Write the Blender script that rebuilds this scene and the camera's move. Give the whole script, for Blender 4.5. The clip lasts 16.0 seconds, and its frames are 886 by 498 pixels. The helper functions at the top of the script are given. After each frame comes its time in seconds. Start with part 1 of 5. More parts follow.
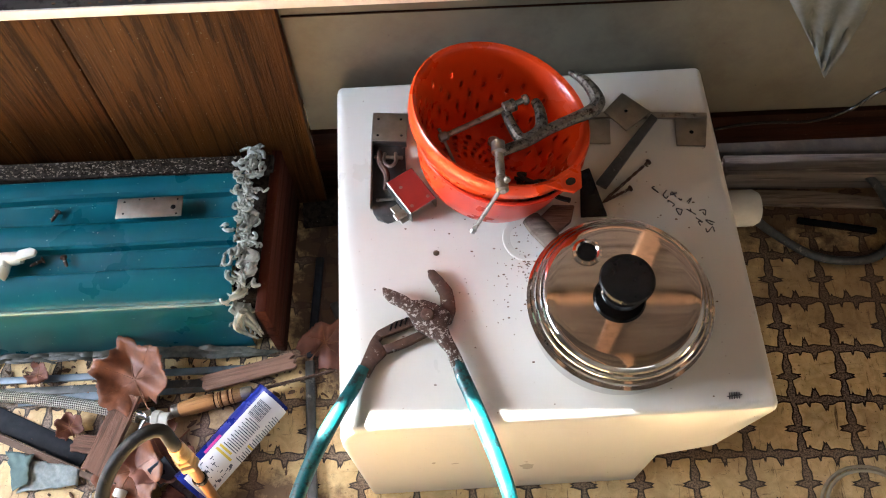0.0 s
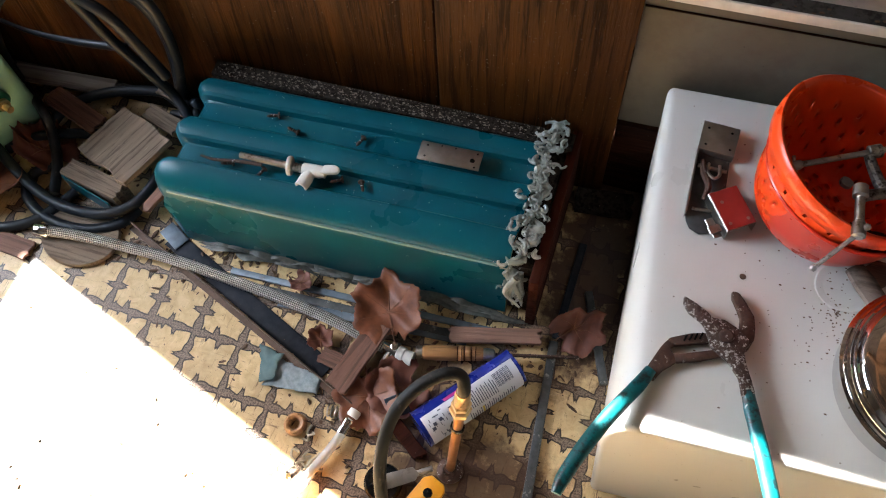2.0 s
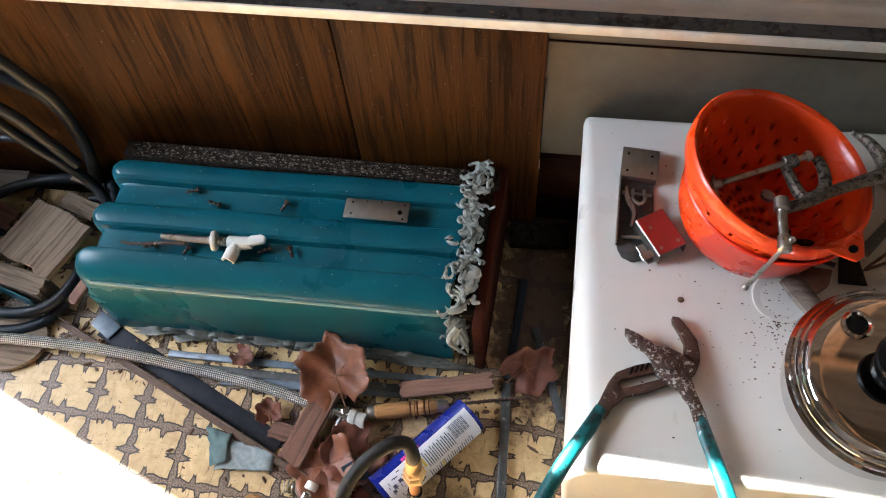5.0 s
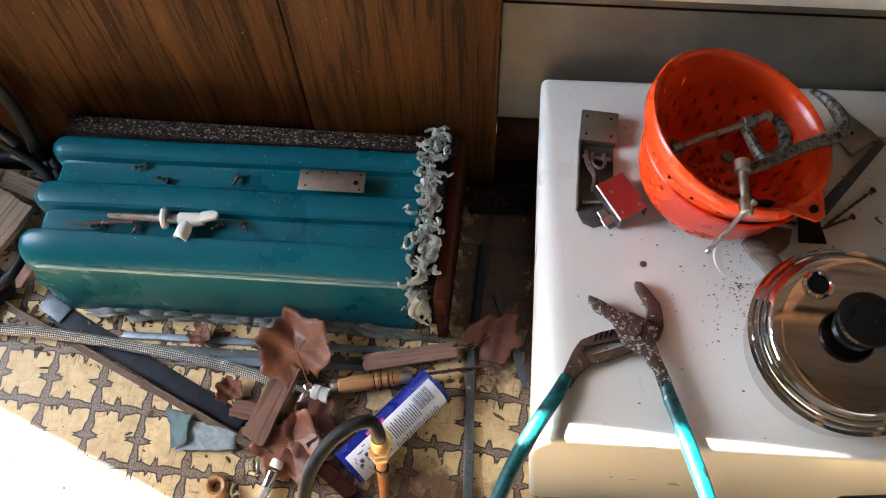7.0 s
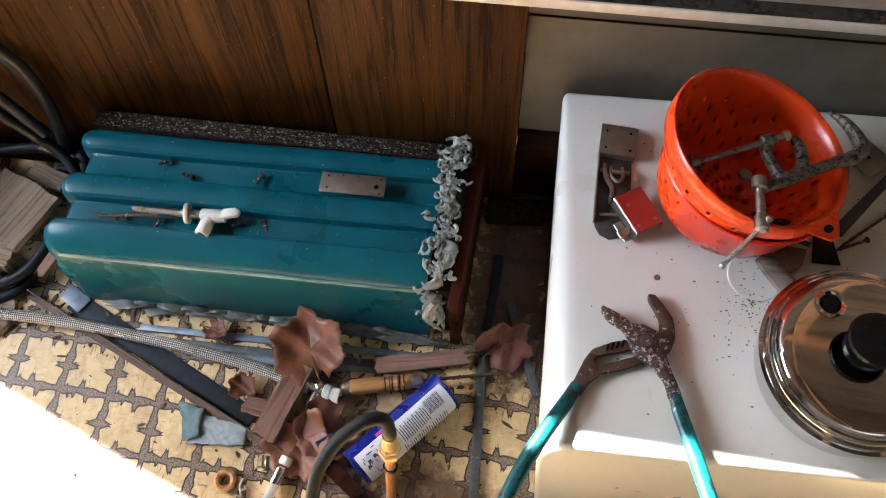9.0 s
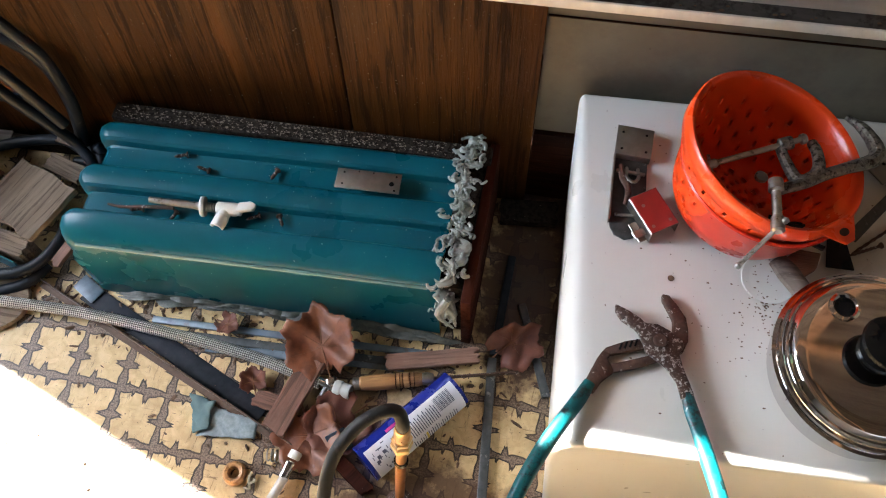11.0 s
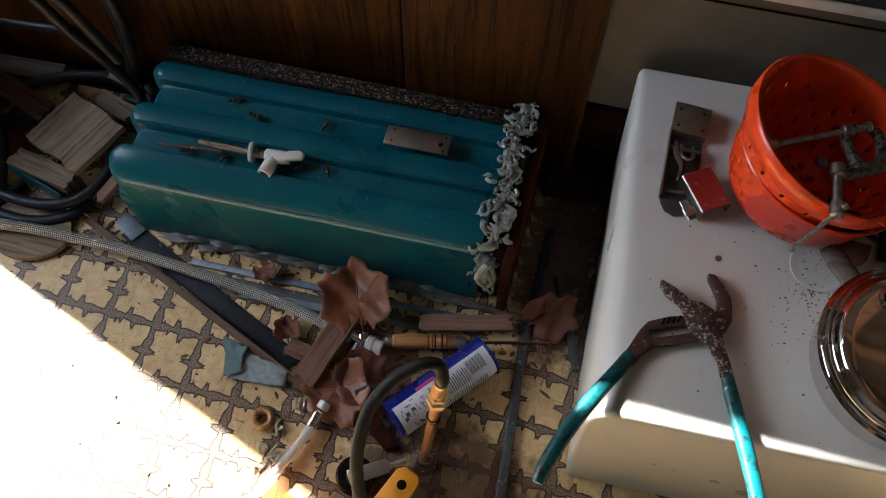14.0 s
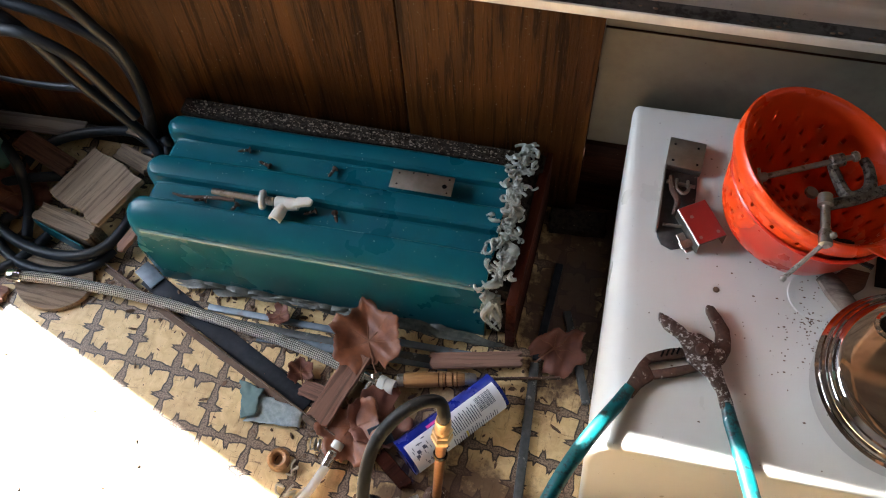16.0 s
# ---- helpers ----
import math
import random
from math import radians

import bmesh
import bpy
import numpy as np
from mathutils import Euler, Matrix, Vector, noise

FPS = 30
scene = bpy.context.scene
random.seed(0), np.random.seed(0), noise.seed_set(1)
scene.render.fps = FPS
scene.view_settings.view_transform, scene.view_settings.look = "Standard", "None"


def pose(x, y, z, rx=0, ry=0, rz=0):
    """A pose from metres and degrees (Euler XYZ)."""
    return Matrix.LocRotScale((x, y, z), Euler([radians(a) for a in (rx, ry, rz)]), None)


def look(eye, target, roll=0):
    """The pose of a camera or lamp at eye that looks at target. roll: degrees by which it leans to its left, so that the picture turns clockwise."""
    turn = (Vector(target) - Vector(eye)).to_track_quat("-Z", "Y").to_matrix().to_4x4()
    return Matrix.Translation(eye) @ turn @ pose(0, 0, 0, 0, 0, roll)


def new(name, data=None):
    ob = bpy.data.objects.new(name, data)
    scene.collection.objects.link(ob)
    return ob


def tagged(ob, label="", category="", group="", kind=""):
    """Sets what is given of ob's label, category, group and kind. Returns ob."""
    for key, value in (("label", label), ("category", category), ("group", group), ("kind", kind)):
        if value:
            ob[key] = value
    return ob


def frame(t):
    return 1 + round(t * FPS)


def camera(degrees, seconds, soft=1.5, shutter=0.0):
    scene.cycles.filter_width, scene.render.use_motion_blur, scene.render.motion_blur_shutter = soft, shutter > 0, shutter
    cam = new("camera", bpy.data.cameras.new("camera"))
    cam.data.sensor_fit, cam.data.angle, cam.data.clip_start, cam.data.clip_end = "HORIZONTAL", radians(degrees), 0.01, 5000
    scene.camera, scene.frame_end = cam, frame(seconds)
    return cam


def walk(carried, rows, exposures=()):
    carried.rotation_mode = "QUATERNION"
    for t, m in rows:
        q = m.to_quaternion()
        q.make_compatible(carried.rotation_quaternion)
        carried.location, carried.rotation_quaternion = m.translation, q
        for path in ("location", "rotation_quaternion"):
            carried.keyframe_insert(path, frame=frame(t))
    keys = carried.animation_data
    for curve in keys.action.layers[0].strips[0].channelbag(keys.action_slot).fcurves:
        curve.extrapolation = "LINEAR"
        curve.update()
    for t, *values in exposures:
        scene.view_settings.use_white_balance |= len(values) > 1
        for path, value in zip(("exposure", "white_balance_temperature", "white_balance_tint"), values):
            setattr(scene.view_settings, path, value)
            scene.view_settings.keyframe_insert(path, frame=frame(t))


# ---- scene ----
cam = camera(55.5, 16.0, soft=1.1)
METRES, EYE, TILT, LEAN, TURN = 0.75, 1.1523, -63.5, 1.4, 0.0
ROWS = [
    (0.0, 0.0, 0.0, 0.0, 0.0, 0.0, 0.0),
    (0.5, -0.0228, -0.0034, -0.0098, 1.14, -0.32, -0.91),
    (1.0, -0.041, -0.0069, -0.0133, 2.37, -0.31, -2.35),
    (1.5, -0.1149, -0.0157, -0.0075, 3.47, -0.1, -5.53),
    (2.0, -0.2582, -0.026, -0.0325, 9.39, -2.39, -15.09),
    (2.5, -0.277, -0.0073, -0.0087, 9.22, -2.41, -15.43),
    (3.0, -0.3, -0.01, -0.0058, 8.34, -1.9, -14.61),
    (3.5, -0.2831, -0.0192, 0.0059, 9.62, 0.06, -14.13),
    (4.0, -0.2326, -0.0151, 0.0426, 7.74, 1.48, -8.32),
    (4.5, -0.2301, -0.0079, 0.0228, 7.14, 0.96, -8.05),
    (7.0, -0.234, 0.0362, 0.0378, 3.59, -2.41, -5.89),
    (7.5, -0.2457, 0.0218, 0.0352, 4.31, -1.81, -6.71),
    (8.0, -0.2453, 0.0207, 0.0206, 4.61, -1.74, -7.46),
    (8.5, -0.24, 0.0117, 0.0273, 4.67, -1.5, -8.2),
    (9.0, -0.2389, 0.0155, 0.0191, 4.47, -1.37, -8.38),
    (11.5, -0.2653, -0.0003, -0.0196, 5.06, -0.84, -10.83),
    (12.0, -0.3348, 0.0013, -0.0856, 7.6, -3.79, -20.61),
    (12.5, -0.359, -0.0134, -0.1262, 10.08, -4.47, -25.34),
    (13.0, -0.3128, -0.0092, -0.0871, 7.16, -2.78, -20.79),
    (13.5, -0.293, 0.0045, -0.0634, 5.15, -2.67, -16.1),
    (14.0, -0.2911, 0.0034, -0.0414, 6.06, -2.47, -14.26),
    (14.5, -0.2576, 0.0063, -0.0189, 5.94, -1.86, -11.63),
    (15.0, -0.2607, -0.0063, -0.0232, 6.48, -0.79, -12.62),
    (15.5, -0.2234, -0.0117, -0.0147, 7.28, -0.82, -12.63),
    (16.0, -0.2441, -0.0262, -0.0257, 8.19, -0.44, -12.46),
]
EXPOSURES = [(0.0, 5.32), (1.4, 5.15), (2.0, 4.5), (3.0, 3.85), (4.0, 4.7), (7.0, 4.8), (9.0, 4.75), (11.5, 4.7), (12.0, 4.02), (12.5, 2.6), (13.0, 2.19), (13.5, 3.04), (14.0, 3.4), (14.5, 3.85), (15.5, 4.15), (16.0, 4.42)]
walk(cam, [(t, pose(0, 0, EYE, TILT, LEAN, TURN) @ pose(METRES * x, METRES * y, METRES * z, 90 + pitch, roll, yaw)) for t, x, y, z, yaw, pitch, roll in ROWS], EXPOSURES)

# ---- light ----
SUN_ELEV = radians(35)
SUN_DIR = Vector((0.945 * math.cos(SUN_ELEV), -0.327 * math.cos(SUN_ELEV), -math.sin(SUN_ELEV)))
world = bpy.data.worlds.new("sky")
scene.world = world
world.use_nodes = True
wn = world.node_tree
sky = wn.nodes.new("ShaderNodeTexSky")
sky.sky_type, sky.sun_disc = 'NISHITA', False
sky.sun_elevation, sky.sun_rotation = SUN_ELEV, math.atan2(-SUN_DIR.x, -SUN_DIR.y)
wn.links.new(sky.outputs[0], wn.nodes["Background"].inputs[0])
wn.nodes["Background"].inputs[1].default_value = 0.12
sun = new("sun", bpy.data.lights.new("sun", 'SUN'))
sun.data.energy, sun.data.angle, sun.data.color = 5.0, radians(0.5), (1.0, 0.985, 0.96)
sun.rotation_mode = "QUATERNION"
sun.rotation_quaternion = SUN_DIR.to_track_quat("-Z", "Y")


def window_light(name, m, sx, sy, watts, colour):
    lamp = new(name, bpy.data.lights.new(name, 'AREA'))
    lamp.data.shape, lamp.data.size, lamp.data.size_y, lamp.data.energy, lamp.data.color = 'RECTANGLE', sx, sy, watts, colour
    lamp.matrix_world = m
    return lamp


window_light("window_light_left", look((-2.22, 0.15, 1.23), (0, 0.15, 0.9)), 1.05, 0.7, 1.25, (0.71, 0.87, 1.0))
window_light("window_light_front", look((0.75, -1.55, 1.35), (0.35, 0.2, 0.2)), 1.3, 0.7, 0.17, (0.78, 0.895, 1.0))


# ---- materials ----
class Nodes:
    def __init__(self, name):
        self.m = bpy.data.materials.new(name)
        self.m.use_nodes = True
        self.t = self.m.node_tree
        self.b = self.t.nodes["Principled BSDF"]

    def node(self, kind, **vals):
        n = self.t.nodes.new(kind)
        for k, v in vals.items():
            if k == "op":
                n.operation = v
        return n

    def put(self, sock, v):
        if isinstance(v, bpy.types.NodeSocket):
            self.t.links.new(v, sock)
        elif v is not None:
            sock.default_value = v

    def math(self, op, a, b=None, c=None):
        n = self.node("ShaderNodeMath", op=op)
        self.put(n.inputs[0], a)
        self.put(n.inputs[1], b)
        self.put(n.inputs[2], c)
        return n.outputs[0]

    def coords(self, scale=(1, 1, 1), rot=(0, 0, 0), which="Object"):
        tc = self.node("ShaderNodeTexCoord")
        mp = self.node("ShaderNodeMapping")
        self.t.links.new(tc.outputs[which], mp.inputs[0])
        mp.inputs["Scale"].default_value = scale
        mp.inputs["Rotation"].default_value = rot
        return mp.outputs[0]

    def noise(self, vec, scale, detail=4, rough=0.55, dist=0.0):
        n = self.node("ShaderNodeTexNoise")
        self.put(n.inputs["Vector"], vec)
        n.inputs["Scale"].default_value, n.inputs["Detail"].default_value = scale, detail
        n.inputs["Roughness"].default_value, n.inputs["Distortion"].default_value = rough, dist
        return n.outputs["Fac"]

    def ramp(self, fac, stops):
        n = self.node("ShaderNodeValToRGB")
        self.put(n.inputs[0], fac)
        e = n.color_ramp.elements
        while len(e) < len(stops):
            e.new(0.5)
        for el, (p, c) in zip(e, stops):
            el.position = p
            el.color = (*c, 1) if isinstance(c, tuple) else (c, c, c, 1)
        return n.outputs[0]

    def mix(self, fac, a, b, mode='MIX'):
        n = self.node("ShaderNodeMix")
        n.data_type, n.blend_type = 'RGBA', mode
        self.put(n.inputs[0], fac)
        self.put(n.inputs[6], (*a, 1) if isinstance(a, tuple) else a)
        self.put(n.inputs[7], (*b, 1) if isinstance(b, tuple) else b)
        return n.outputs[2]

    def bump(self, height, strength, distance=0.001):
        n = self.node("ShaderNodeBump")
        n.inputs["Strength"].default_value, n.inputs["Distance"].default_value = strength, distance
        self.put(n.inputs["Height"], height)
        self.put(self.b.inputs["Normal"], n.outputs[0])

    def done(self, colour, rough, metal=0.0, **more):
        self.put(self.b.inputs["Base Color"], (*colour, 1) if isinstance(colour, tuple) else colour)
        self.put(self.b.inputs["Roughness"], rough)
        self.b.inputs["Metallic"].default_value = metal
        for k, v in more.items():
            self.b.inputs[k.replace("_", " ")].default_value = v
        return self.m


def surface(name, a, b, scale, rough=(0.4, 0.6), metal=0.0, bump=0.3, dirt=None, dirt_cut=(0.6, 0.7), dirt_scale=None, stretch=(1, 1, 1), speck=None, speck_scale=300, bump_distance=0.0006, broad_mix=0.45, **more):
    """Two tones of one surface with grain, stains of a second scale and fine relief."""
    n = Nodes(name)
    v = n.coords(stretch)
    fine, broad = n.noise(v, scale, 6, 0.6), n.noise(n.coords(), scale * 0.13 + 2, 3)
    col = n.mix(n.ramp(fine, [(0.3, 0.0), (0.7, 1.0)]), a, b)
    col = n.mix(n.math('MULTIPLY', n.ramp(broad, [(0.35, 0.0), (0.75, 1.0)]), broad_mix), col, tuple(0.6 * x for x in a))
    if dirt:
        col = n.mix(n.ramp(n.noise(n.coords(), dirt_scale or scale * 0.5, 8, 0.7), [(dirt_cut[0], 0.0), (dirt_cut[1], 1.0)]), col, dirt)
    if speck:
        col = n.mix(n.ramp(n.noise(n.coords(), speck_scale, 2, 0.5), [(0.74, 0.0), (0.78, 1.0)]), col, speck)
    r = n.ramp(n.noise(n.coords(), scale * 0.6, 4), [(0.3, rough[0]), (0.7, rough[1])])
    n.bump(fine, bump, bump_distance)
    return n.done(col, r, metal, **more)


def grain(name, light, dark, pale, axis, density=60, rough=0.45, bump=0.5, dust=0.0, turn=0.0, random_tone=0.0, gloss=0.5):
    """Wood with its grain along the given axis (0 x, 1 y, 2 z)."""
    n = Nodes(name)
    s = [1.0, 1.0, 1.0]
    s[axis] = 0.05
    v = n.coords(tuple(s), (0, 0, turn))
    warp = n.noise(v, density * 0.22, 3, 0.5, 1.6)
    lines = n.noise(v, density, 5, 0.65, 0.4)
    pores = n.noise(v, density * 4, 3, 0.6)
    col = n.mix(n.ramp(warp, [(0.25, 0.0), (0.8, 1.0)]), light, dark)
    col = n.mix(n.ramp(lines, [(0.50, 0.0), (0.60, 0.72)]), col, tuple(0.5 * x for x in dark))
    col = n.mix(n.ramp(pores, [(0.62, 0.0), (0.75, 0.6)]), col, pale)
    if random_tone:
        oi = n.node("ShaderNodeObjectInfo")
        col = n.mix(n.math('MULTIPLY', oi.outputs["Random"], random_tone), col, pale)
    if dust:
        col = n.mix(n.ramp(n.noise(n.coords(), 260, 3, 0.6), [(0.675, 0.0), (0.72, dust)]), col, (0.5, 0.46, 0.4))
    n.bump(n.math('ADD', lines, pores), bump, 0.0008)
    return n.done(col, n.ramp(lines, [(0.3, rough - 0.1), (0.7, rough + 0.15)]), Specular_IOR_Level=gloss)


def vinyl_floor():
    """Printed vinyl: tan cells between thorny grey-brown branches."""
    n = Nodes("printed_vinyl")
    P = 0.0745
    v = n.coords((1 / P, 1 / P, 1))
    wob = n.node("ShaderNodeTexNoise")
    n.put(wob.inputs["Vector"], v)
    wob.inputs["Scale"].default_value, wob.inputs["Detail"].default_value = 3.2, 2
    sep = n.node("ShaderNodeSeparateXYZ")
    off = n.node("ShaderNodeVectorMath", op='MULTIPLY_ADD')
    n.put(off.inputs[0], wob.outputs["Color"])
    off.inputs[1].default_value = (0.11, 0.11, 0)
    n.put(off.inputs[2], v)
    n.put(sep.inputs[0], off.outputs[0])
    u, w = n.math('ADD', sep.outputs[0], 40 - 0.21), n.math('ADD', sep.outputs[1], 40 - 0.545)

    def cell(a):
        return n.math('SUBTRACT', n.math('FRACT', n.math('ADD', a, 0.5)), 0.5)

    fu, fw = cell(u), cell(w)
    au, aw = n.math('ABSOLUTE', fu), n.math('ABSOLUTE', fw)

    def branch(across, along):
        # a branch that swells and thins along its way
        sw = n.math('MULTIPLY', n.math('SINE', n.math('MULTIPLY', along, 12.566)), 0.02)
        return n.math('SUBTRACT', across, n.math('ADD', sw, 0.072))

    def thorn(across, along, at, reach, side=None):
        # a spur that stands across the branch, curls and tapers; side shifts the two flanks apart
        if side is not None:
            along = n.math('ADD', along, n.math('MULTIPLY', n.math('SIGN', side), 0.075))
        d = n.math('ABSOLUTE', n.math('SUBTRACT', along, at))
        curl = n.math('MULTIPLY', n.math('MULTIPLY', across, across), 0.5)
        d = n.math('ABSOLUTE', n.math('SUBTRACT', d, curl))
        taper = n.math('MULTIPLY', n.math('SUBTRACT', reach, across), 0.42)
        return n.math('SUBTRACT', d, taper)

    d = n.math('MINIMUM', branch(au, fw), branch(aw, fu))
    for args in ((au, fw, 0.46, 0.245), (au, fw, -0.54, 0.245), (aw, fu, 0.5, 0.225, fw), (aw, fu, -0.5, 0.225, fw), (aw, fu, 0.22, 0.14, fw)):
        d = n.math('MINIMUM', d, thorn(*args))
    base = n.coords()
    big, mid, fine = n.noise(base, 9, 4), n.noise(base, 60, 5, 0.65, 0.8), n.noise(base, 420, 3)
    tan = n.mix(n.ramp(mid, [(0.35, 0.0), (0.7, 1.0)]), (0.70, 0.51, 0.26), (0.50, 0.33, 0.145))
    scratch = n.noise(n.coords((1, 0.12, 1), (0, 0, 0.7)), 160, 4, 0.7, 1.0)
    tan = n.mix(n.ramp(scratch, [(0.60, 0.0), (0.68, 0.8)]), tan, (0.12, 0.065, 0.026))
    scratch2 = n.noise(n.coords((0.12, 1, 1), (0, 0, -0.5)), 150, 4, 0.7, 1.0)
    tan = n.mix(n.ramp(scratch2, [(0.62, 0.0), (0.69, 0.7)]), tan, (0.13, 0.07, 0.03))
    fill = n.mix(n.ramp(fine, [(0.4, 0.0), (0.6, 1.0)]), (0.075, 0.048, 0.034), (0.26, 0.185, 0.125))
    col = n.mix(n.ramp(n.math('ADD', n.math('MULTIPLY', d, 10), 0.5), [(0.22, 0.0), (0.32, 1.0)]), fill, (0.018, 0.011, 0.008))
    col = n.mix(n.ramp(n.math('ADD', n.math('MULTIPLY', d, 10), 0.5), [(0.50, 0.0), (0.60, 1.0)]), col, tan)
    col = n.mix(n.ramp(big, [(0.42, 0.0), (0.68, 0.32)]), col, (0.13, 0.075, 0.03))
    col = n.mix(n.ramp(n.noise(base, 150, 6, 0.75), [(0.60, 0.0), (0.68, 0.9)]), col, (0.06, 0.032, 0.014))
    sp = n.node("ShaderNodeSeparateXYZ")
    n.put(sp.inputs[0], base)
    # dark brown blots, dirt round the pipe; between cover and tank also painted shade
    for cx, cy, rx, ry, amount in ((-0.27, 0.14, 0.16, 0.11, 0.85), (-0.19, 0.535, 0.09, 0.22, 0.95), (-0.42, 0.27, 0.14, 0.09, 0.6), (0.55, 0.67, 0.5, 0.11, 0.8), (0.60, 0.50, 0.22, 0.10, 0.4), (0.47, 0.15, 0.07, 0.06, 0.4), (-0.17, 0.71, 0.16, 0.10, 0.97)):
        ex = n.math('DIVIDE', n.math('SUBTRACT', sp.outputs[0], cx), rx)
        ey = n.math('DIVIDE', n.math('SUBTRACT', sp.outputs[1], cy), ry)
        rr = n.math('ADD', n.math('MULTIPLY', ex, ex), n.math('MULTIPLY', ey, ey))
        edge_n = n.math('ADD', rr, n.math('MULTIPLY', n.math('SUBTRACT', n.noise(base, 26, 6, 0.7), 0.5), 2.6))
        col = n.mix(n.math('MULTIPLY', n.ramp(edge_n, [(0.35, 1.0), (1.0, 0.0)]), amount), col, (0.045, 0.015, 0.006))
    n.bump(n.math('ADD', d, n.math('MULTIPLY', mid, 0.2)), 0.25, 0.0015)
    return n.done(col, n.ramp(mid, [(0.3, 0.32), (0.7, 0.55)]))


VINYL = vinyl_floor()
PANEL = grain("stained_panel", (0.088, 0.030, 0.0050), (0.015, 0.0044, 0.0012), (0.15, 0.062, 0.014), 2, 92, 0.5, 1.0, 0.5, gloss=0.1)
BOARD_DARK = grain("dark_board", (0.026, 0.0075, 0.0030), (0.009, 0.0028, 0.0013), (0.045, 0.016, 0.008), 0, 60, 0.6, 0.5, 0.15, gloss=0.06)
BOARD_RED = grain("end_board", (0.05, 0.011, 0.005), (0.016, 0.0045, 0.0025), (0.09, 0.028, 0.015), 1, 60, 0.7, 0.6, 0.1, gloss=0.06)
POSTWOOD = grain("orange_post", (0.36, 0.11, 0.03), (0.24, 0.07, 0.02), (0.45, 0.2, 0.08), 2, 60, 0.35, 0.3)
TRIM_WOOD = grain("orange_trim", (0.27, 0.11, 0.03), (0.19, 0.07, 0.02), (0.45, 0.27, 0.12), 0, 60, 0.35, 0.3)
WALLBOARD = grain("greyed_wall_board", (0.27, 0.215, 0.19), (0.085, 0.06, 0.052), (0.36, 0.31, 0.29), 0, 95, 0.7, 0.5)
PLANK_GREY = grain("grey_plank", (0.21, 0.165, 0.13), (0.12, 0.09, 0.068), (0.34, 0.29, 0.24), 0, 70, 0.8, 0.9)
BLOCK_WOOD = grain("weathered_block", (0.30, 0.215, 0.145), (0.16, 0.105, 0.068), (0.40, 0.31, 0.23), 0, 200, 0.85, 1.0)
SPLINT = grain("red_splint", (0.20, 0.085, 0.052), (0.050, 0.018, 0.012), (0.36, 0.22, 0.155), 0, 170, 0.8, 1.0, 0.0, 0.0, 0.3)
CORK = grain("turned_wood", (0.46, 0.235, 0.085), (0.27, 0.12, 0.04), (0.55, 0.38, 0.2), 2, 90, 0.45, 0.4)
CEIL_WOOD = grain("ceiling_plank", (0.145, 0.108, 0.092), (0.040, 0.026, 0.021), (0.21, 0.17, 0.15), 0, 34, 0.6, 0.3)
CEIL_BEAM = grain("ceiling_beam", (0.58, 0.34, 0.22), (0.46, 0.25, 0.15), (0.66, 0.42, 0.25), 1, 30, 0.5, 0.3)
PLASTER = surface("plain_wall", (0.20, 0.18, 0.16), (0.17, 0.15, 0.13), 40, (0.6, 0.8), bump=0.2)
GREYPANEL = surface("cream_panel", (0.135, 0.118, 0.085), (0.112, 0.098, 0.070), 25, (0.42, 0.6), bump=0.1, dirt=(0.078, 0.062, 0.042), dirt_cut=(0.46, 0.72), dirt_scale=9, speck=(0.05, 0.04, 0.03), speck_scale=120)
ALU = surface("dull_aluminium", (0.78, 0.74, 0.68), (0.66, 0.62, 0.57), 90, (0.28, 0.42), 0.9, 0.15, dirt=(0.10, 0.075, 0.05), dirt_cut=(0.62, 0.72), dirt_scale=45, stretch=(0.1, 1, 1))
STEEL = surface("worn_steel", (0.46, 0.43, 0.39), (0.33, 0.31, 0.28), 160, (0.28, 0.5), 1.0, 0.3, dirt=(0.10, 0.06, 0.035), dirt_cut=(0.56, 0.68), dirt_scale=120)
ZINC = surface("zinc_plate", (0.36, 0.325, 0.285), (0.26, 0.235, 0.205), 80, (0.3, 0.5), 0.9, 0.2, dirt=(0.14, 0.11, 0.08), dirt_cut=(0.6, 0.75), dirt_scale=60)
RUSTY = surface("rusted_steel", (0.11, 0.058, 0.040), (0.055, 0.030, 0.022), 220, (0.55, 0.8), 0.45, 0.8, dirt=(0.48, 0.45, 0.41), dirt_cut=(0.60, 0.66), dirt_scale=170)
SCALED = surface("scaled_steel", (0.10, 0.060, 0.044), (0.045, 0.028, 0.022), 220, (0.5, 0.75), 0.5, 0.8, dirt=(0.46, 0.44, 0.41), dirt_cut=(0.53, 0.59), dirt_scale=240)
DARKMETAL = surface("dark_strip", (0.016, 0.019, 0.026), (0.03, 0.034, 0.042), 90, (0.5, 0.7), 0.2, 0.3, dirt=(0.10, 0.085, 0.07), dirt_cut=(0.66, 0.74), dirt_scale=160, Specular_IOR_Level=0.15)
RUSTSTRIP = surface("brown_strip", (0.13, 0.08, 0.055), (0.08, 0.05, 0.035), 150, (0.5, 0.7), 0.4, 0.4)
GREYROD = surface("grey_rod", (0.095, 0.10, 0.10), (0.05, 0.056, 0.055), 120, (0.4, 0.6), 0.5, 0.4, dirt=(0.3, 0.3, 0.28), dirt_cut=(0.6, 0.7))
BLUEROD = surface("blue_grey_trim", (0.17, 0.22, 0.265), (0.085, 0.11, 0.14), 60, (0.35, 0.5), 0.2, 0.2, dirt=(0.1, 0.08, 0.06))
CHROME = surface("bright_chrome", (0.82, 0.82, 0.82), (0.75, 0.75, 0.75), 50, (0.06, 0.14), 1.0, 0.05, broad_mix=0.08)
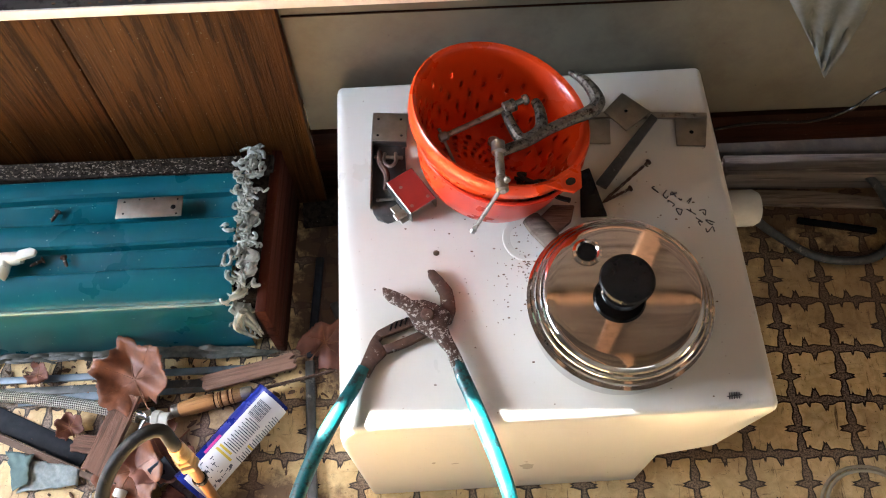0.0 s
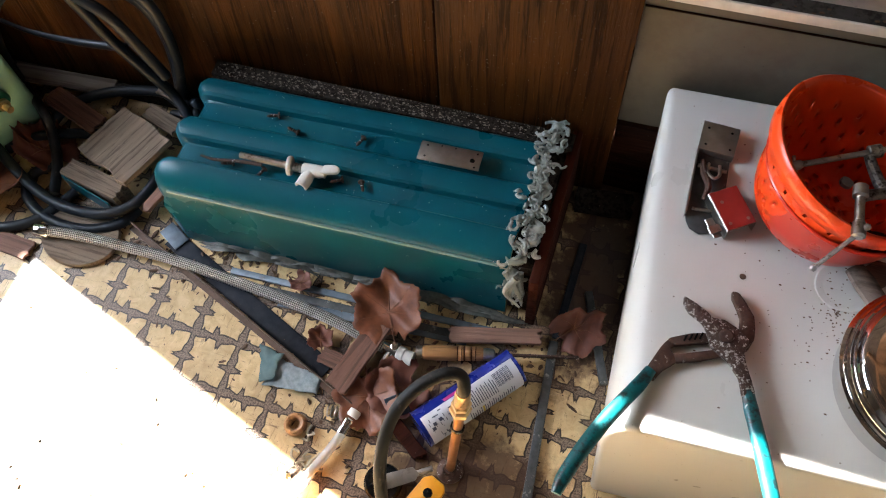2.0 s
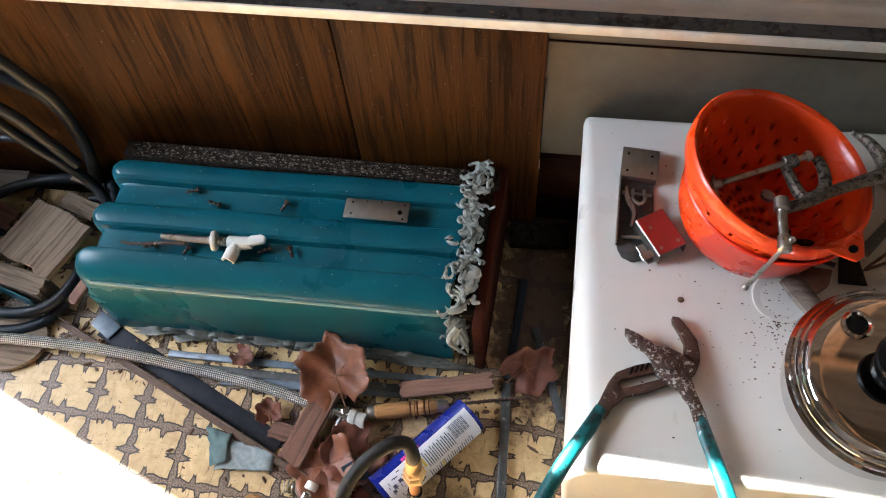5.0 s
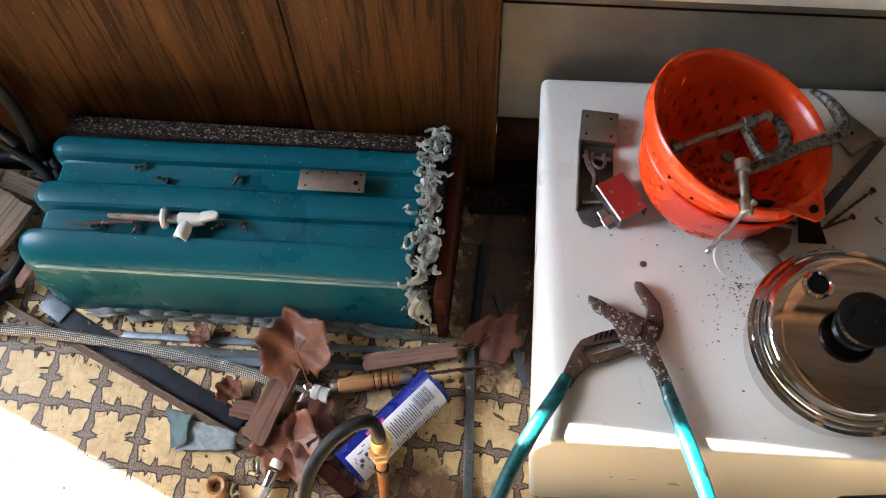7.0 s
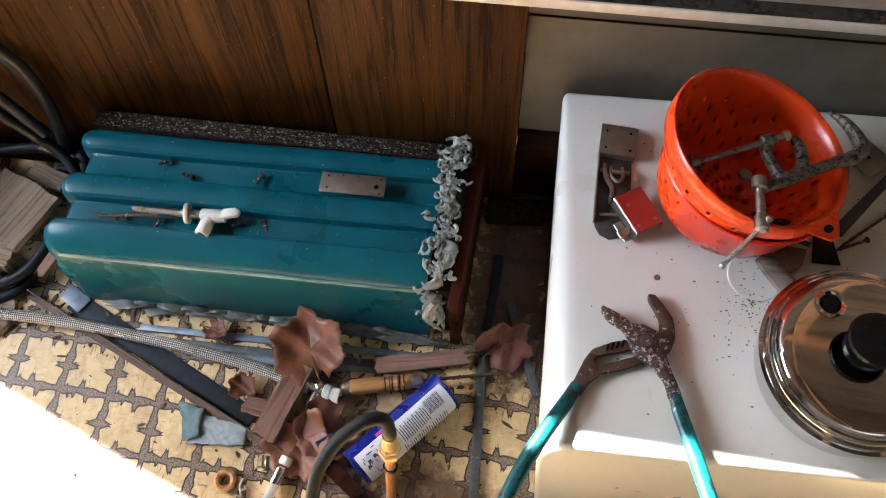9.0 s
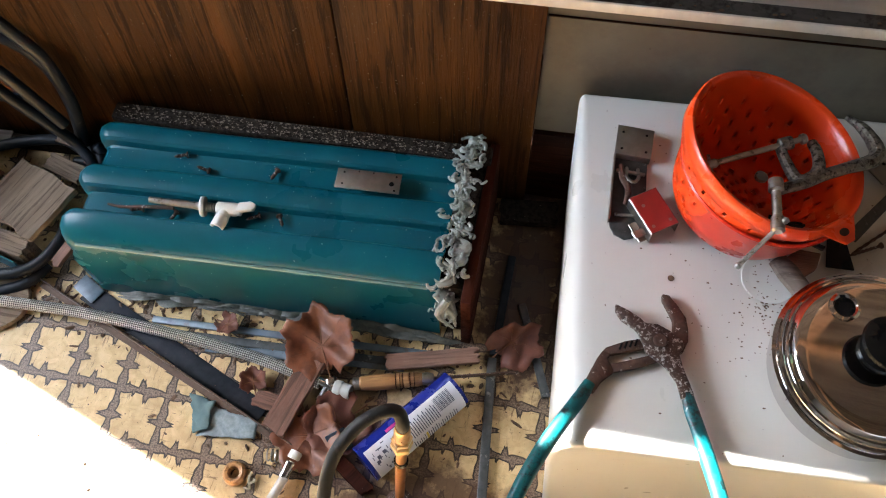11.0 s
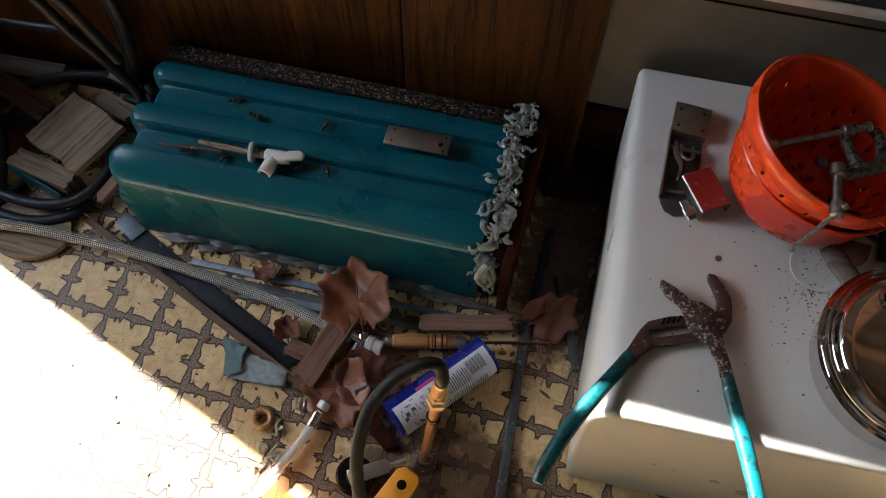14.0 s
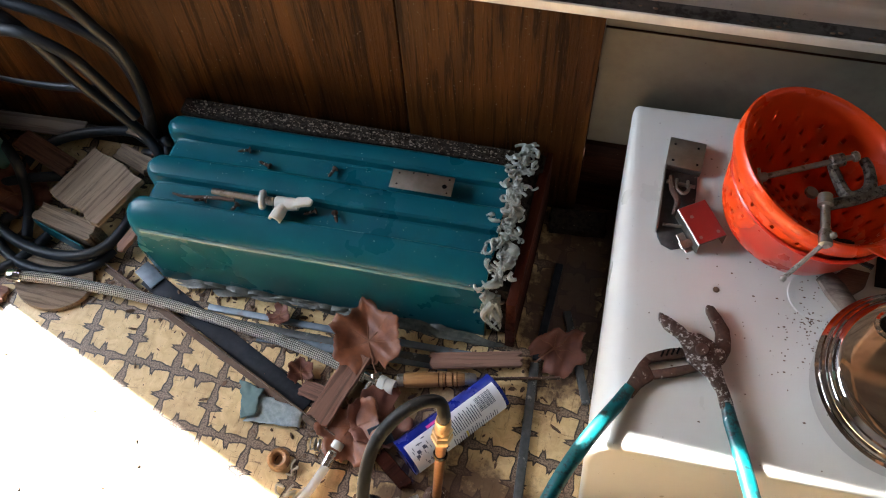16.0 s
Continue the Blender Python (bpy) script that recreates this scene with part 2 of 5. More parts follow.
LIDSTEEL = surface("polished_steel", (0.70, 0.69, 0.69), (0.65, 0.64, 0.64), 30, (0.03, 0.08), 1.0, 0.02, broad_mix=0.08)
BRASS = surface("old_brass", (0.70, 0.50, 0.27), (0.52, 0.33, 0.16), 90, (0.25, 0.42), 1.0, 0.2, dirt=(0.16, 0.08, 0.04), dirt_cut=(0.6, 0.72))
COPPER = surface("dull_copper", (0.50, 0.25, 0.12), (0.34, 0.16, 0.08), 70, (0.3, 0.45), 0.9, 0.2, dirt=(0.12, 0.06, 0.04), dirt_cut=(0.6, 0.72))
TEAL = surface("teal_paint", (0.0015, 0.092, 0.118), (0.0015, 0.064, 0.090), 14, (0.24, 0.36), 0.0, 0.05, dirt=(0.022, 0.10, 0.112), dirt_cut=(0.6, 0.8), dirt_scale=30, speck=(0.4, 0.42, 0.4), speck_scale=210, Specular_IOR_Level=0.3)
TEALEDGE = surface("rubbed_edge", (0.20, 0.27, 0.23), (0.05, 0.17, 0.17), 60, (0.35, 0.5), 0.0, 0.2, stretch=(0.2, 1, 1))
TANK = surface("white_tank_plastic", (0.585, 0.572, 0.53), (0.575, 0.562, 0.52), 20, (0.27, 0.31), 0.0, 0.06, broad_mix=0.0, speck=(0.20, 0.14, 0.10), speck_scale=260)
ORANGE = surface("orange_plastic", (0.80, 0.066, 0.008), (0.76, 0.056, 0.007), 30, (0.25, 0.32), 0.0, 0.04, broad_mix=0.08)
REDBOWL = surface("red_orange_plastic", (0.62, 0.040, 0.016), (0.56, 0.034, 0.013), 30, (0.25, 0.32), 0.0, 0.04, broad_mix=0.08)
REDPAINT = surface("red_paint", (0.32, 0.025, 0.02), (0.24, 0.02, 0.016), 60, (0.3, 0.45), 0.2, 0.1)
BLACK = surface("black_plastic", (0.005, 0.005, 0.005), (0.009, 0.009, 0.009), 60, (0.14, 0.26), 0.0, 0.05, Specular_IOR_Level=0.2)
RUBBER = surface("black_rubber", (0.009, 0.008, 0.007), (0.016, 0.014, 0.012), 60, (0.5, 0.7), 0.0, 0.5, dirt=(0.045, 0.036, 0.028), dirt_cut=(0.56, 0.7), dirt_scale=70, Specular_IOR_Level=0.3)
BLUEHOSE = surface("dark_blue_hose", (0.006, 0.009, 0.013), (0.011, 0.015, 0.021), 60, (0.42, 0.55), 0.0, 0.15, Specular_IOR_Level=0.3, dirt=(0.09, 0.085, 0.075), dirt_cut=(0.63, 0.75), dirt_scale=60)
GRIP = surface("teal_grip", (0.0, 0.095, 0.105), (0.0, 0.125, 0.135), 60, (0.3, 0.45), 0.0, 0.2, dirt=(0.008, 0.016, 0.017), dirt_cut=(0.50, 0.60), dirt_scale=60, speck=(0.45, 0.55, 0.52), speck_scale=70)
LEAF = surface("dry_leaf", (0.235, 0.074, 0.026), (0.105, 0.029, 0.012), 60, (0.4, 0.6), 0.0, 1.0, dirt=(0.15, 0.06, 0.035), dirt_cut=(0.58, 0.72), dirt_scale=40)
LEAFDARK = surface("dark_dry_leaf", (0.17, 0.050, 0.026), (0.11, 0.034, 0.019), 60, (0.55, 0.75), 0.0, 0.5, dirt=(0.09, 0.03, 0.02), dirt_cut=(0.58, 0.72), dirt_scale=40)
VEIN = surface("leaf_vein", (0.21, 0.082, 0.034), (0.15, 0.055, 0.025), 60, (0.6, 0.8))
SEALANT = surface("silicone", (0.34, 0.345, 0.30), (0.21, 0.22, 0.195), 90, (0.22, 0.4), 0.0, 0.2, dirt=(0.2, 0.19, 0.17), dirt_cut=(0.58, 0.72), Subsurface_Weight=0.0)
SKIRT = surface("smeared_sealant", (0.13, 0.125, 0.10), (0.030, 0.036, 0.034), 120, (0.4, 0.6), 0.0, 0.8, dirt=(0.06, 0.06, 0.055), dirt_cut=(0.55, 0.66))
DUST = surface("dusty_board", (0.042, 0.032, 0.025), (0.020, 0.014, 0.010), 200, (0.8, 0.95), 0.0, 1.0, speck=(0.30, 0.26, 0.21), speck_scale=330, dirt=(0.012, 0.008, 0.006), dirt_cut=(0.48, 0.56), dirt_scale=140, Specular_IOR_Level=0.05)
WHITEPL = surface("white_plastic", (0.76, 0.74, 0.69), (0.70, 0.68, 0.62), 80, (0.3, 0.45), 0.0, 0.1)
GREYPL = surface("grey_white_plastic", (0.56, 0.56, 0.52), (0.48, 0.47, 0.44), 80, (0.35, 0.5), 0.0, 0.15)
PAPER = surface("label_white", (0.66, 0.67, 0.72), (0.60, 0.61, 0.66), 80, (0.35, 0.5), 0.0, 0.08)
CANBLUE = surface("can_blue", (0.010, 0.022, 0.22), (0.010, 0.018, 0.17), 50, (0.2, 0.32), 0.1, 0.05)
INK = surface("label_ink", (0.05, 0.055, 0.10), (0.07, 0.075, 0.12), 50, (0.5, 0.6))
YELLOWINK = surface("label_yellow", (0.62, 0.47, 0.07), (0.55, 0.41, 0.05), 50, (0.5, 0.6))
PINKINK = surface("label_pink", (0.55, 0.03, 0.25), (0.5, 0.02, 0.2), 50, (0.5, 0.6))
YELLOW = surface("yellow_plastic", (0.80, 0.33, 0.015), (0.74, 0.28, 0.012), 30, (0.3, 0.45), 0.0, 0.08, dirt=(0.40, 0.18, 0.02), dirt_cut=(0.55, 0.75), dirt_scale=40)
CLAMPIRON = surface("flaked_iron", (0.30, 0.285, 0.25), (0.12, 0.11, 0.095), 150, (0.3, 0.5), 0.85, 0.6, dirt=(0.030, 0.022, 0.017), dirt_cut=(0.48, 0.60), dirt_scale=190)
RAG = surface("pale_blue_rag", (0.32, 0.365, 0.375), (0.17, 0.215, 0.23), 160, (0.85, 0.95), 0.0, 1.0)
RAGDARK = surface("damp_rag", (0.13, 0.20, 0.20), (0.09, 0.15, 0.155), 120, (0.8, 0.95), 0.0, 0.8)
GREENPL = surface("pale_green_plastic", (0.34, 0.60, 0.46), (0.29, 0.54, 0.41), 30, (0.35, 0.5), 0.0, 0.1)
GREENCAP = surface("green_cap", (0.03, 0.22, 0.10), (0.025, 0.18, 0.08), 30, (0.3, 0.45), 0.0, 0.1)
CLOTH = surface("grey_cloth", (0.16, 0.165, 0.15), (0.115, 0.12, 0.11), 120, (0.85, 0.95), 0.0, 0.6)
PENCIL = surface("marker_ink", (0.05, 0.045, 0.05), (0.08, 0.07, 0.075), 80, (0.6, 0.8))
CRUMB = surface("crumbs", (0.16, 0.09, 0.05), (0.07, 0.04, 0.025), 90, (0.8, 0.95))
CRUMBPALE = surface("pale_crumbs", (0.26, 0.21, 0.16), (0.09, 0.06, 0.04), 300, (0.8, 0.95))
TWINE = surface("pale_cord", (0.42, 0.36, 0.26), (0.32, 0.27, 0.19), 90, (0.7, 0.9), 0.0, 0.5)
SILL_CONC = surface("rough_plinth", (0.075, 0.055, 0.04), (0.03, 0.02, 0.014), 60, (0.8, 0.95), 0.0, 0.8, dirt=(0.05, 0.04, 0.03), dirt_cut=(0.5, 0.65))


LIPMETAL = surface("chalky_lip", (0.80, 0.75, 0.67), (0.68, 0.62, 0.54), 60, (0.5, 0.65), 0.2, 0.2, dirt=(0.12, 0.085, 0.055), dirt_cut=(0.64, 0.72), dirt_scale=70)
# this colour holds both the channel's dirt and its dark reflection
GUTTER = surface("dirty_gutter", (0.05, 0.043, 0.038), (0.09, 0.08, 0.07), 70, (0.35, 0.6), 0.5, 0.5, dirt=(0.02, 0.013, 0.009), dirt_cut=(0.5, 0.62), dirt_scale=60, stretch=(0.15, 1, 1))


def braid():
    n = Nodes("steel_braid")
    v = n.coords((1, 1, 1), which="UV")
    sep = n.node("ShaderNodeSeparateXYZ")
    n.put(sep.inputs[0], v)
    a = n.math('SINE', n.math('MULTIPLY', n.math('ADD', sep.outputs[0], sep.outputs[1]), 6.2832))
    b = n.math('SINE', n.math('MULTIPLY', n.math('SUBTRACT', sep.outputs[0], sep.outputs[1]), 6.2832))
    h = n.math('MULTIPLY', a, b)
    f = n.ramp(n.math('ADD', n.math('MULTIPLY', h, 0.5), 0.5), [(0.3, 0.0), (0.6, 1.0)])
    n.bump(h, 0.8, 0.0012)
    return n.done(n.mix(f, (0.06, 0.055, 0.05), (0.60, 0.58, 0.54)), 0.36, 0.75)


BRAID = braid()


def clear_tube():
    n = Nodes("clear_tube")
    return n.done((0.92, 0.90, 0.86), 0.15, 0.0, Transmission_Weight=0.55, IOR=1.4)


CLEAR = clear_tube()


# ---- mesh helpers ----
def finish(bm, smooth=30):
    bmesh.ops.recalc_face_normals(bm, faces=bm.faces)
    for f in bm.faces:
        f.smooth = smooth > 0
    for e in bm.edges:
        if len(e.link_faces) == 2 and e.calc_face_angle(0) > radians(smooth):
            e.smooth = False


def part(name, bm, material, parent=None, label="", smooth=32):
    finish(bm, smooth)
    me = bpy.data.meshes.new(name)
    bm.to_mesh(me)
    bm.free()
    me.materials.append(material)
    ob = new(name, me)
    if parent is not None:
        ob.parent = parent
    if label:
        ob["label"] = label
    return ob


def thing(name, label, category, m=None, group="", kind=""):
    ob = new(name)
    ob.empty_display_size = 0.02
    if m is not None:
        ob.matrix_basis = m
    return tagged(ob, label, category, group, kind)


def box(x0, x1, y0, y1, z0, z1, bevel=0.0, segs=2, bm=None, m=None):
    own = bmesh.new()
    vs = [own.verts.new((x, y, z)) for x in (x0, x1) for y in (y0, y1) for z in (z0, z1)]
    for f in ((0, 1, 3, 2), (4, 6, 7, 5), (0, 4, 5, 1), (2, 3, 7, 6), (0, 2, 6, 4), (1, 5, 7, 3)):
        own.faces.new([vs[i] for i in f])
    if bevel:
        bmesh.ops.bevel(own, geom=own.edges[:], offset=bevel, segments=segs, affect='EDGES', profile=0.5)
    return merged(own, bm, m)


def merged(own, bm=None, m=None):
    if m is not None:
        bmesh.ops.transform(own, matrix=m, verts=own.verts)
    if bm is None:
        return own
    me = bpy.data.meshes.new("scratch")
    own.to_mesh(me)
    own.free()
    bm.from_mesh(me)
    bpy.data.meshes.remove(me)
    return bm


def lathe(profile, segs=48, bm=None, m=None, caps=True):
    own = bmesh.new()
    rings = []
    for r, z in profile:
        if r < 1e-6:
            rings.append([own.verts.new((0, 0, z))])
        else:
            rings.append([own.verts.new((r * math.cos(2 * math.pi * k / segs), r * math.sin(2 * math.pi * k / segs), z)) for k in range(segs)])
    for a, b in zip(rings, rings[1:]):
        for k in range(segs):
            q = [a[k % len(a)], a[(k + 1) % len(a)], b[(k + 1) % len(b)], b[k % len(b)]]
            q = [v for i, v in enumerate(q) if v not in q[:i]]
            if len(q) > 2:
                own.faces.new(q)
    if caps:
        for ring in (rings[0], rings[-1]):
            if len(ring) > 2:
                own.faces.new(ring)
    return merged(own, bm, m)


def smooth_path(points, per=8):
    pts = [Vector(p) for p in points]
    if len(pts) < 3:
        return pts
    pts = [2 * pts[0] - pts[1]] + pts + [2 * pts[-1] - pts[-2]]
    out = []
    for i in range(1, len(pts) - 2):
        a, b, c, d = pts[i - 1:i + 3]
        for k in range(per):
            s = k / per
            out.append(0.5 * (2 * b + (c - a) * s + (2 * a - 5 * b + 4 * c - d) * s * s + (3 * b - a - 3 * c + d) * s ** 3))
    return out + [pts[-2]]


def sweep(points, radius, segs=10, per=8, bm=None, m=None, uv=0.0, flat=1.0):
    """A round tube along a smooth line; radius may be a list along the control points; flat squeezes it in height."""
    path = smooth_path(points, per) if per > 1 else [Vector(p) for p in points]
    own = bmesh.new()
    layer = own.loops.layers.uv.new("UVMap")
    n = len(path)
    up = Vector((0, 0, 1))
    rings, run, ls = [], 0.0, []
    for i, p in enumerate(path):
        way = (path[min(i + 1, n - 1)] - path[max(i - 1, 0)]).normalized()
        side = way.cross(up)
        if side.length < 0.15:
            side = way.cross(Vector((0, 1, 0)))
        side.normalize()
        top = side.cross(way).normalized()
        if isinstance(radius, (list, tuple)):
            f = i / max(n - 1, 1) * (len(radius) - 1)
            k = min(int(f), len(radius) - 2)
            r = radius[k] + (radius[k + 1] - radius[k]) * (f - k)
        else:
            r = radius
        if rings:
            # keep the seam from twisting
            prev = rings[-1][0].co - path[i - 1]
            best = prev - way * prev.dot(way)
            if best.length > 1e-6:
                side = best.normalized()
                top = side.cross(way).normalized()
            run += (p - path[i - 1]).length
        ls.append(run)
        rings.append([own.verts.new(p + (side * math.cos(2 * math.pi * k / segs) + top * math.sin(2 * math.pi * k / segs) * flat) * r) for k in range(segs)])
    for i in range(n - 1):
        for k in range(segs):
            f = own.faces.new((rings[i][k], rings[i][(k + 1) % segs], rings[i + 1][(k + 1) % segs], rings[i + 1][k]))
            if uv:
                for lp, (a, b) in zip(f.loops, ((i, k), (i, k + 1), (i + 1, k + 1), (i + 1, k))):
                    lp[layer].uv = (ls[a] * uv, b * 8 / segs)
    own.faces.new(rings[0])
    own.faces.new(rings[-1])
    return merged(own, bm, m) if bm is not None or m is not None else own


def slab(outline, z0, z1, bevel=0.0, bm=None, m=None, segs=2):
    own = bmesh.new()
    low = [own.verts.new((x, y, z0)) for x, y in outline]
    high = [own.verts.new((x, y, z1)) for x, y in outline]
    own.faces.new(low)
    own.faces.new(high)
    for i in range(len(outline)):
        j = (i + 1) % len(outline)
        own.faces.new((low[i], low[j], high[j], high[i]))
    bmesh.ops.recalc_face_normals(own, faces=own.faces)
    if bevel:
        bmesh.ops.bevel(own, geom=own.edges[:], offset=bevel, segments=segs, affect='EDGES', profile=0.5)
    return merged(own, bm, m)


def turn_to(p, way):
    """A pose at p whose z axis runs along way."""
    q = Vector(way).to_track_quat("Z", "Y").to_matrix().to_4x4()
    return Matrix.Translation(p) @ q


def rod(a, b, r, segs=12, bm=None, r2=None):
    a, b = Vector(a), Vector(b)
    return lathe([(r, 0), (r if r2 is None else r2, (b - a).length)], segs, bm, turn_to(a, b - a))


def along(a, b, z=0.0):
    """A pose at a whose x axis runs level towards b."""
    return pose(a[0], a[1], z, 0, 0, math.degrees(math.atan2(b[1] - a[1], b[0] - a[0])))


# ---- the room ----
YAW = 2.0
WALL = pose(-0.2, 0.660, 0, -2.9, 0, YAW)
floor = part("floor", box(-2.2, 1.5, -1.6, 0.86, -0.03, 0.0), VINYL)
tagged(floor, "worn printed vinyl floor with tan cells and thorny brown branches", "floor", kind="structure")


def wall_piece(name, x0, x1, y0, y1, z0, z1, material, label, m=WALL, bevel=0.0):
    ob = part(name, box(x0, x1, y0, y1, z0, z1, bevel), material)
    ob.matrix_basis = m
    return tagged(ob, label, "wall", kind="structure")


panel = thing("wall_back_panel", "dark stained wooden wall panel with a vertical seam", "wall", WALL, kind="structure")
part("panel", box(-2.05, -0.2715, 0.0, 0.014, 0.0, 0.424, 0.0015), PANEL, panel)
part("panel", box(-0.2695, -0.012, 0.0, 0.014, 0.0, 0.424, 0.0015), PANEL, panel)
wall_piece("wall_back_cream", -0.011, 1.75, 0.016, 0.03, 0.165, 0.424, GREYPANEL, "dull cream panel wall below the metal sill")
trim = part("trim", box(-0.011, 1.75, 0.0135, 0.0165, 0.385, 0.3865), BOARD_DARK)
trim.matrix_basis = WALL
tagged(trim, "thin dark joint line across the cream panel", "trim", kind="structure")
wall_piece("baseboard", -0.011, 1.75, 0.008, 0.028, 0.10, 0.164, BOARD_DARK, "dark reddish wooden rail along the foot of the wall", bevel=0.002)
plinth = thing("wall_plinth", "rough grey plinth in the gap below the wall rail with dark fillers added as shade", "wall", kind="structure")
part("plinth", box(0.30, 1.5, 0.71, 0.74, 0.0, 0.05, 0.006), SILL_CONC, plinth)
part("plank", box(0.405, 1.5, 0.672, 0.709, 0.0, 0.046, 0.003), PLANK_GREY, plinth, "weathered grey plank")
part("pale_edge", slab([(0.30, 0.645), (0.44, 0.643), (0.665, 0.634), (0.668, 0.648), (0.55, 0.664), (0.42, 0.669), (0.30, 0.669)], 0.0, 0.010, 0.002), BLOCK_WOOD, plinth, "pale rough edge strip")
# the next two boxes are dark fillers added to stand for the gap's shade
part("plinth", box(-0.235, 0.298, 0.674, 0.705, 0.0, 0.112), BOARD_DARK, plinth)
part("plinth", box(-0.24, 1.5, 0.742, 0.779, 0.0, 0.045), BOARD_DARK, plinth)
part("plinth", box(-0.24, 1.5, 0.78, 0.82, 0.0, 0.16), BOARD_DARK, plinth)

sill = thing("window_sill", "dull aluminium sill with a dirty channel along the wall", "sill", WALL, kind="structure")
part("front_lip", box(-2.05, 1.75, -0.0035, 0.0, 0.416, 0.4295, 0.0010), LIPMETAL, sill, "pale painted front lip")
part("channel", box(-2.05, 1.75, 0.0, 0.032, 0.4225, 0.4262), GUTTER, sill, "channel dark with dirt and with its reflection painted in")
ramp_bm = bmesh.new()
prof = [(0.0240, 0.4225), (0.0240, 0.4266), (0.028, 0.4272), (0.032, 0.4286), (0.0360, 0.4312), (0.0395, 0.4345), (0.0425, 0.4382), (0.0432, 0.4389), (0.0575, 0.4445), (0.0590, 0.4465), (0.0592, 0.4225)]
ends = [[ramp_bm.verts.new((x, y, z)) for y, z in prof] for x in (-2.05, 1.75)]
for i in range(len(prof)):
    j = (i + 1) % len(prof)
    ramp_bm.faces.new((ends[0][i], ends[0][j], ends[1][j], ends[1][i]))
ramp_bm.faces.new(ends[0])
ramp_bm.faces.new(ends[1])
part("sloping_rail", ramp_bm, ALU, sill)
part("wooden_bead", box(-2.05, 1.75, 0.0595, 0.080, 0.43, 0.4585, 0.002), TRIM_WOOD, sill, "orange brown wooden bead")
part("wooden_post", lathe([(0.0195, 0.4475), (0.021, 0.450), (0.0212, 0.60), (0.0205, 0.9), (0, 0.9)], 36, None, Matrix.Translation((0.0265, 0.080, 0))), POSTWOOD, sill, "turned orange wooden post")
part("backing_board", box(-2.05, 1.75, 0.090, 0.104, 0.43, 0.66, 0.002), PANEL, sill, "dark brown board above the bead")
for k in range(46):
    x = -1.2 + 1.7 * random.random()
    b = bmesh.new()
    bmesh.ops.create_icosphere(b, subdivisions=1, radius=0.0009 + 0.0014 * random.random())
    bmesh.ops.transform(b, matrix=Matrix.Translation((x, 0.003 + 0.011 * random.random(), 0.4272)) @ Matrix.Diagonal((1.6, 0.9, 0.6, 1)), verts=b.verts)
    part("grit", b, CRUMB, sill)

# upper back wall with a long high window
W2X, W2Z0, W2Z1 = -1.94, 1.487, 1.9
for nm, x0, x1, z0, z1 in (("wall_back_low", -2.2, 1.5, 0.43, W2Z0), ("wall_back_left", -2.2, W2X, W2Z0, W2Z1), ("wall_back_right", -1.15, 1.5, W2Z0, W2Z1), ("wall_back_high", -2.2, 1.5, W2Z1, 2.1)):
    tagged(part(nm, box(x0, x1, 0.80, 0.84, z0, z1), PLASTER), "outer wall behind the boards above the sill", "wall", kind="structure")
boards = thing("wall_boards", "grey brown horizontal boards with orange battens above the sill", "wall", kind="structure")
z = 0.475
k = 0
while z < 2.0:
    h = 0.118
    if z + h < W2Z0 or z > W2Z1:
        part("board", box(-2.19, 1.49, 0.782, 0.799, z, z + h - 0.004, 0.002, 1), WALLBOARD, boards)
    else:
        part("board", box(-1.10, 1.49, 0.782, 0.799, z, z + h - 0.004, 0.002, 1), WALLBOARD, boards)
    z += h
for x in (-0.75, 0.355, 1.1):
    part("batten", box(x, x + 0.055, 0.765, 0.781, 0.475, 2.08, 0.003, 1), CEIL_BEAM, boards, "orange upright batten")
for z in (0.72, 1.315):
    part("batten", box(-1.05, 1.49, 0.752, 0.764, z, z + 0.055, 0.003, 1), CEIL_BEAM, boards, "orange level batten")
tagged(part("wall_back_outer", box(-2.2, 1.5, 0.86, 0.89, -0.03, 0.429), PLASTER), "plain outer back wall below the sill", "wall", kind="structure")
# left wall with a window
for nm, y0, y1, z0, z1 in (("wall_left_low", -1.6, 0.89, -0.03, 0.863), ("wall_left_high", -1.6, 0.89, 1.6, 2.1), ("wall_left_back", 0.713, 0.89, 0.863, 1.6), ("wall_left_front", -1.6, -0.4, 0.863, 1.6)):
    tagged(part(nm, box(-2.24, -2.2, y0, y1, z0, z1), PLASTER), "plain side wall beside the window", "wall", kind="structure")
wr = tagged(part("wall_right", box(1.5, 1.54, -1.6, 0.89, -0.03, 2.1), PLASTER), "plain side wall", "wall", kind="structure")
wf = tagged(part("wall_front", box(-2.24, 1.54, -1.64, -1.6, -0.03, 2.1), PLASTER), "plain wall behind the walk", "wall", kind="structure")
cb = box(-2.24, 1.54, -1.64, 0.89, 2.1, 2.13)
for k in range(15):
    box(-2.2, 1.5, -1.6 + k * 0.16, -1.6 + k * 0.16 + 0.155, 2.085, 2.099, 0.002, 1, cb)
ceiling = tagged(part("ceiling", cb, CEIL_WOOD), "boarded wooden ceiling", "ceiling", kind="structure")
for k, x in enumerate((-0.95, -0.25, 0.45, 1.1)):
    bmk = tagged(part("ceiling_beam", box(x, x + 0.07, -1.6, 0.79, 2.03, 2.084, 0.004), CEIL_BEAM), "orange brown ceiling beam", "beam", kind="structure")


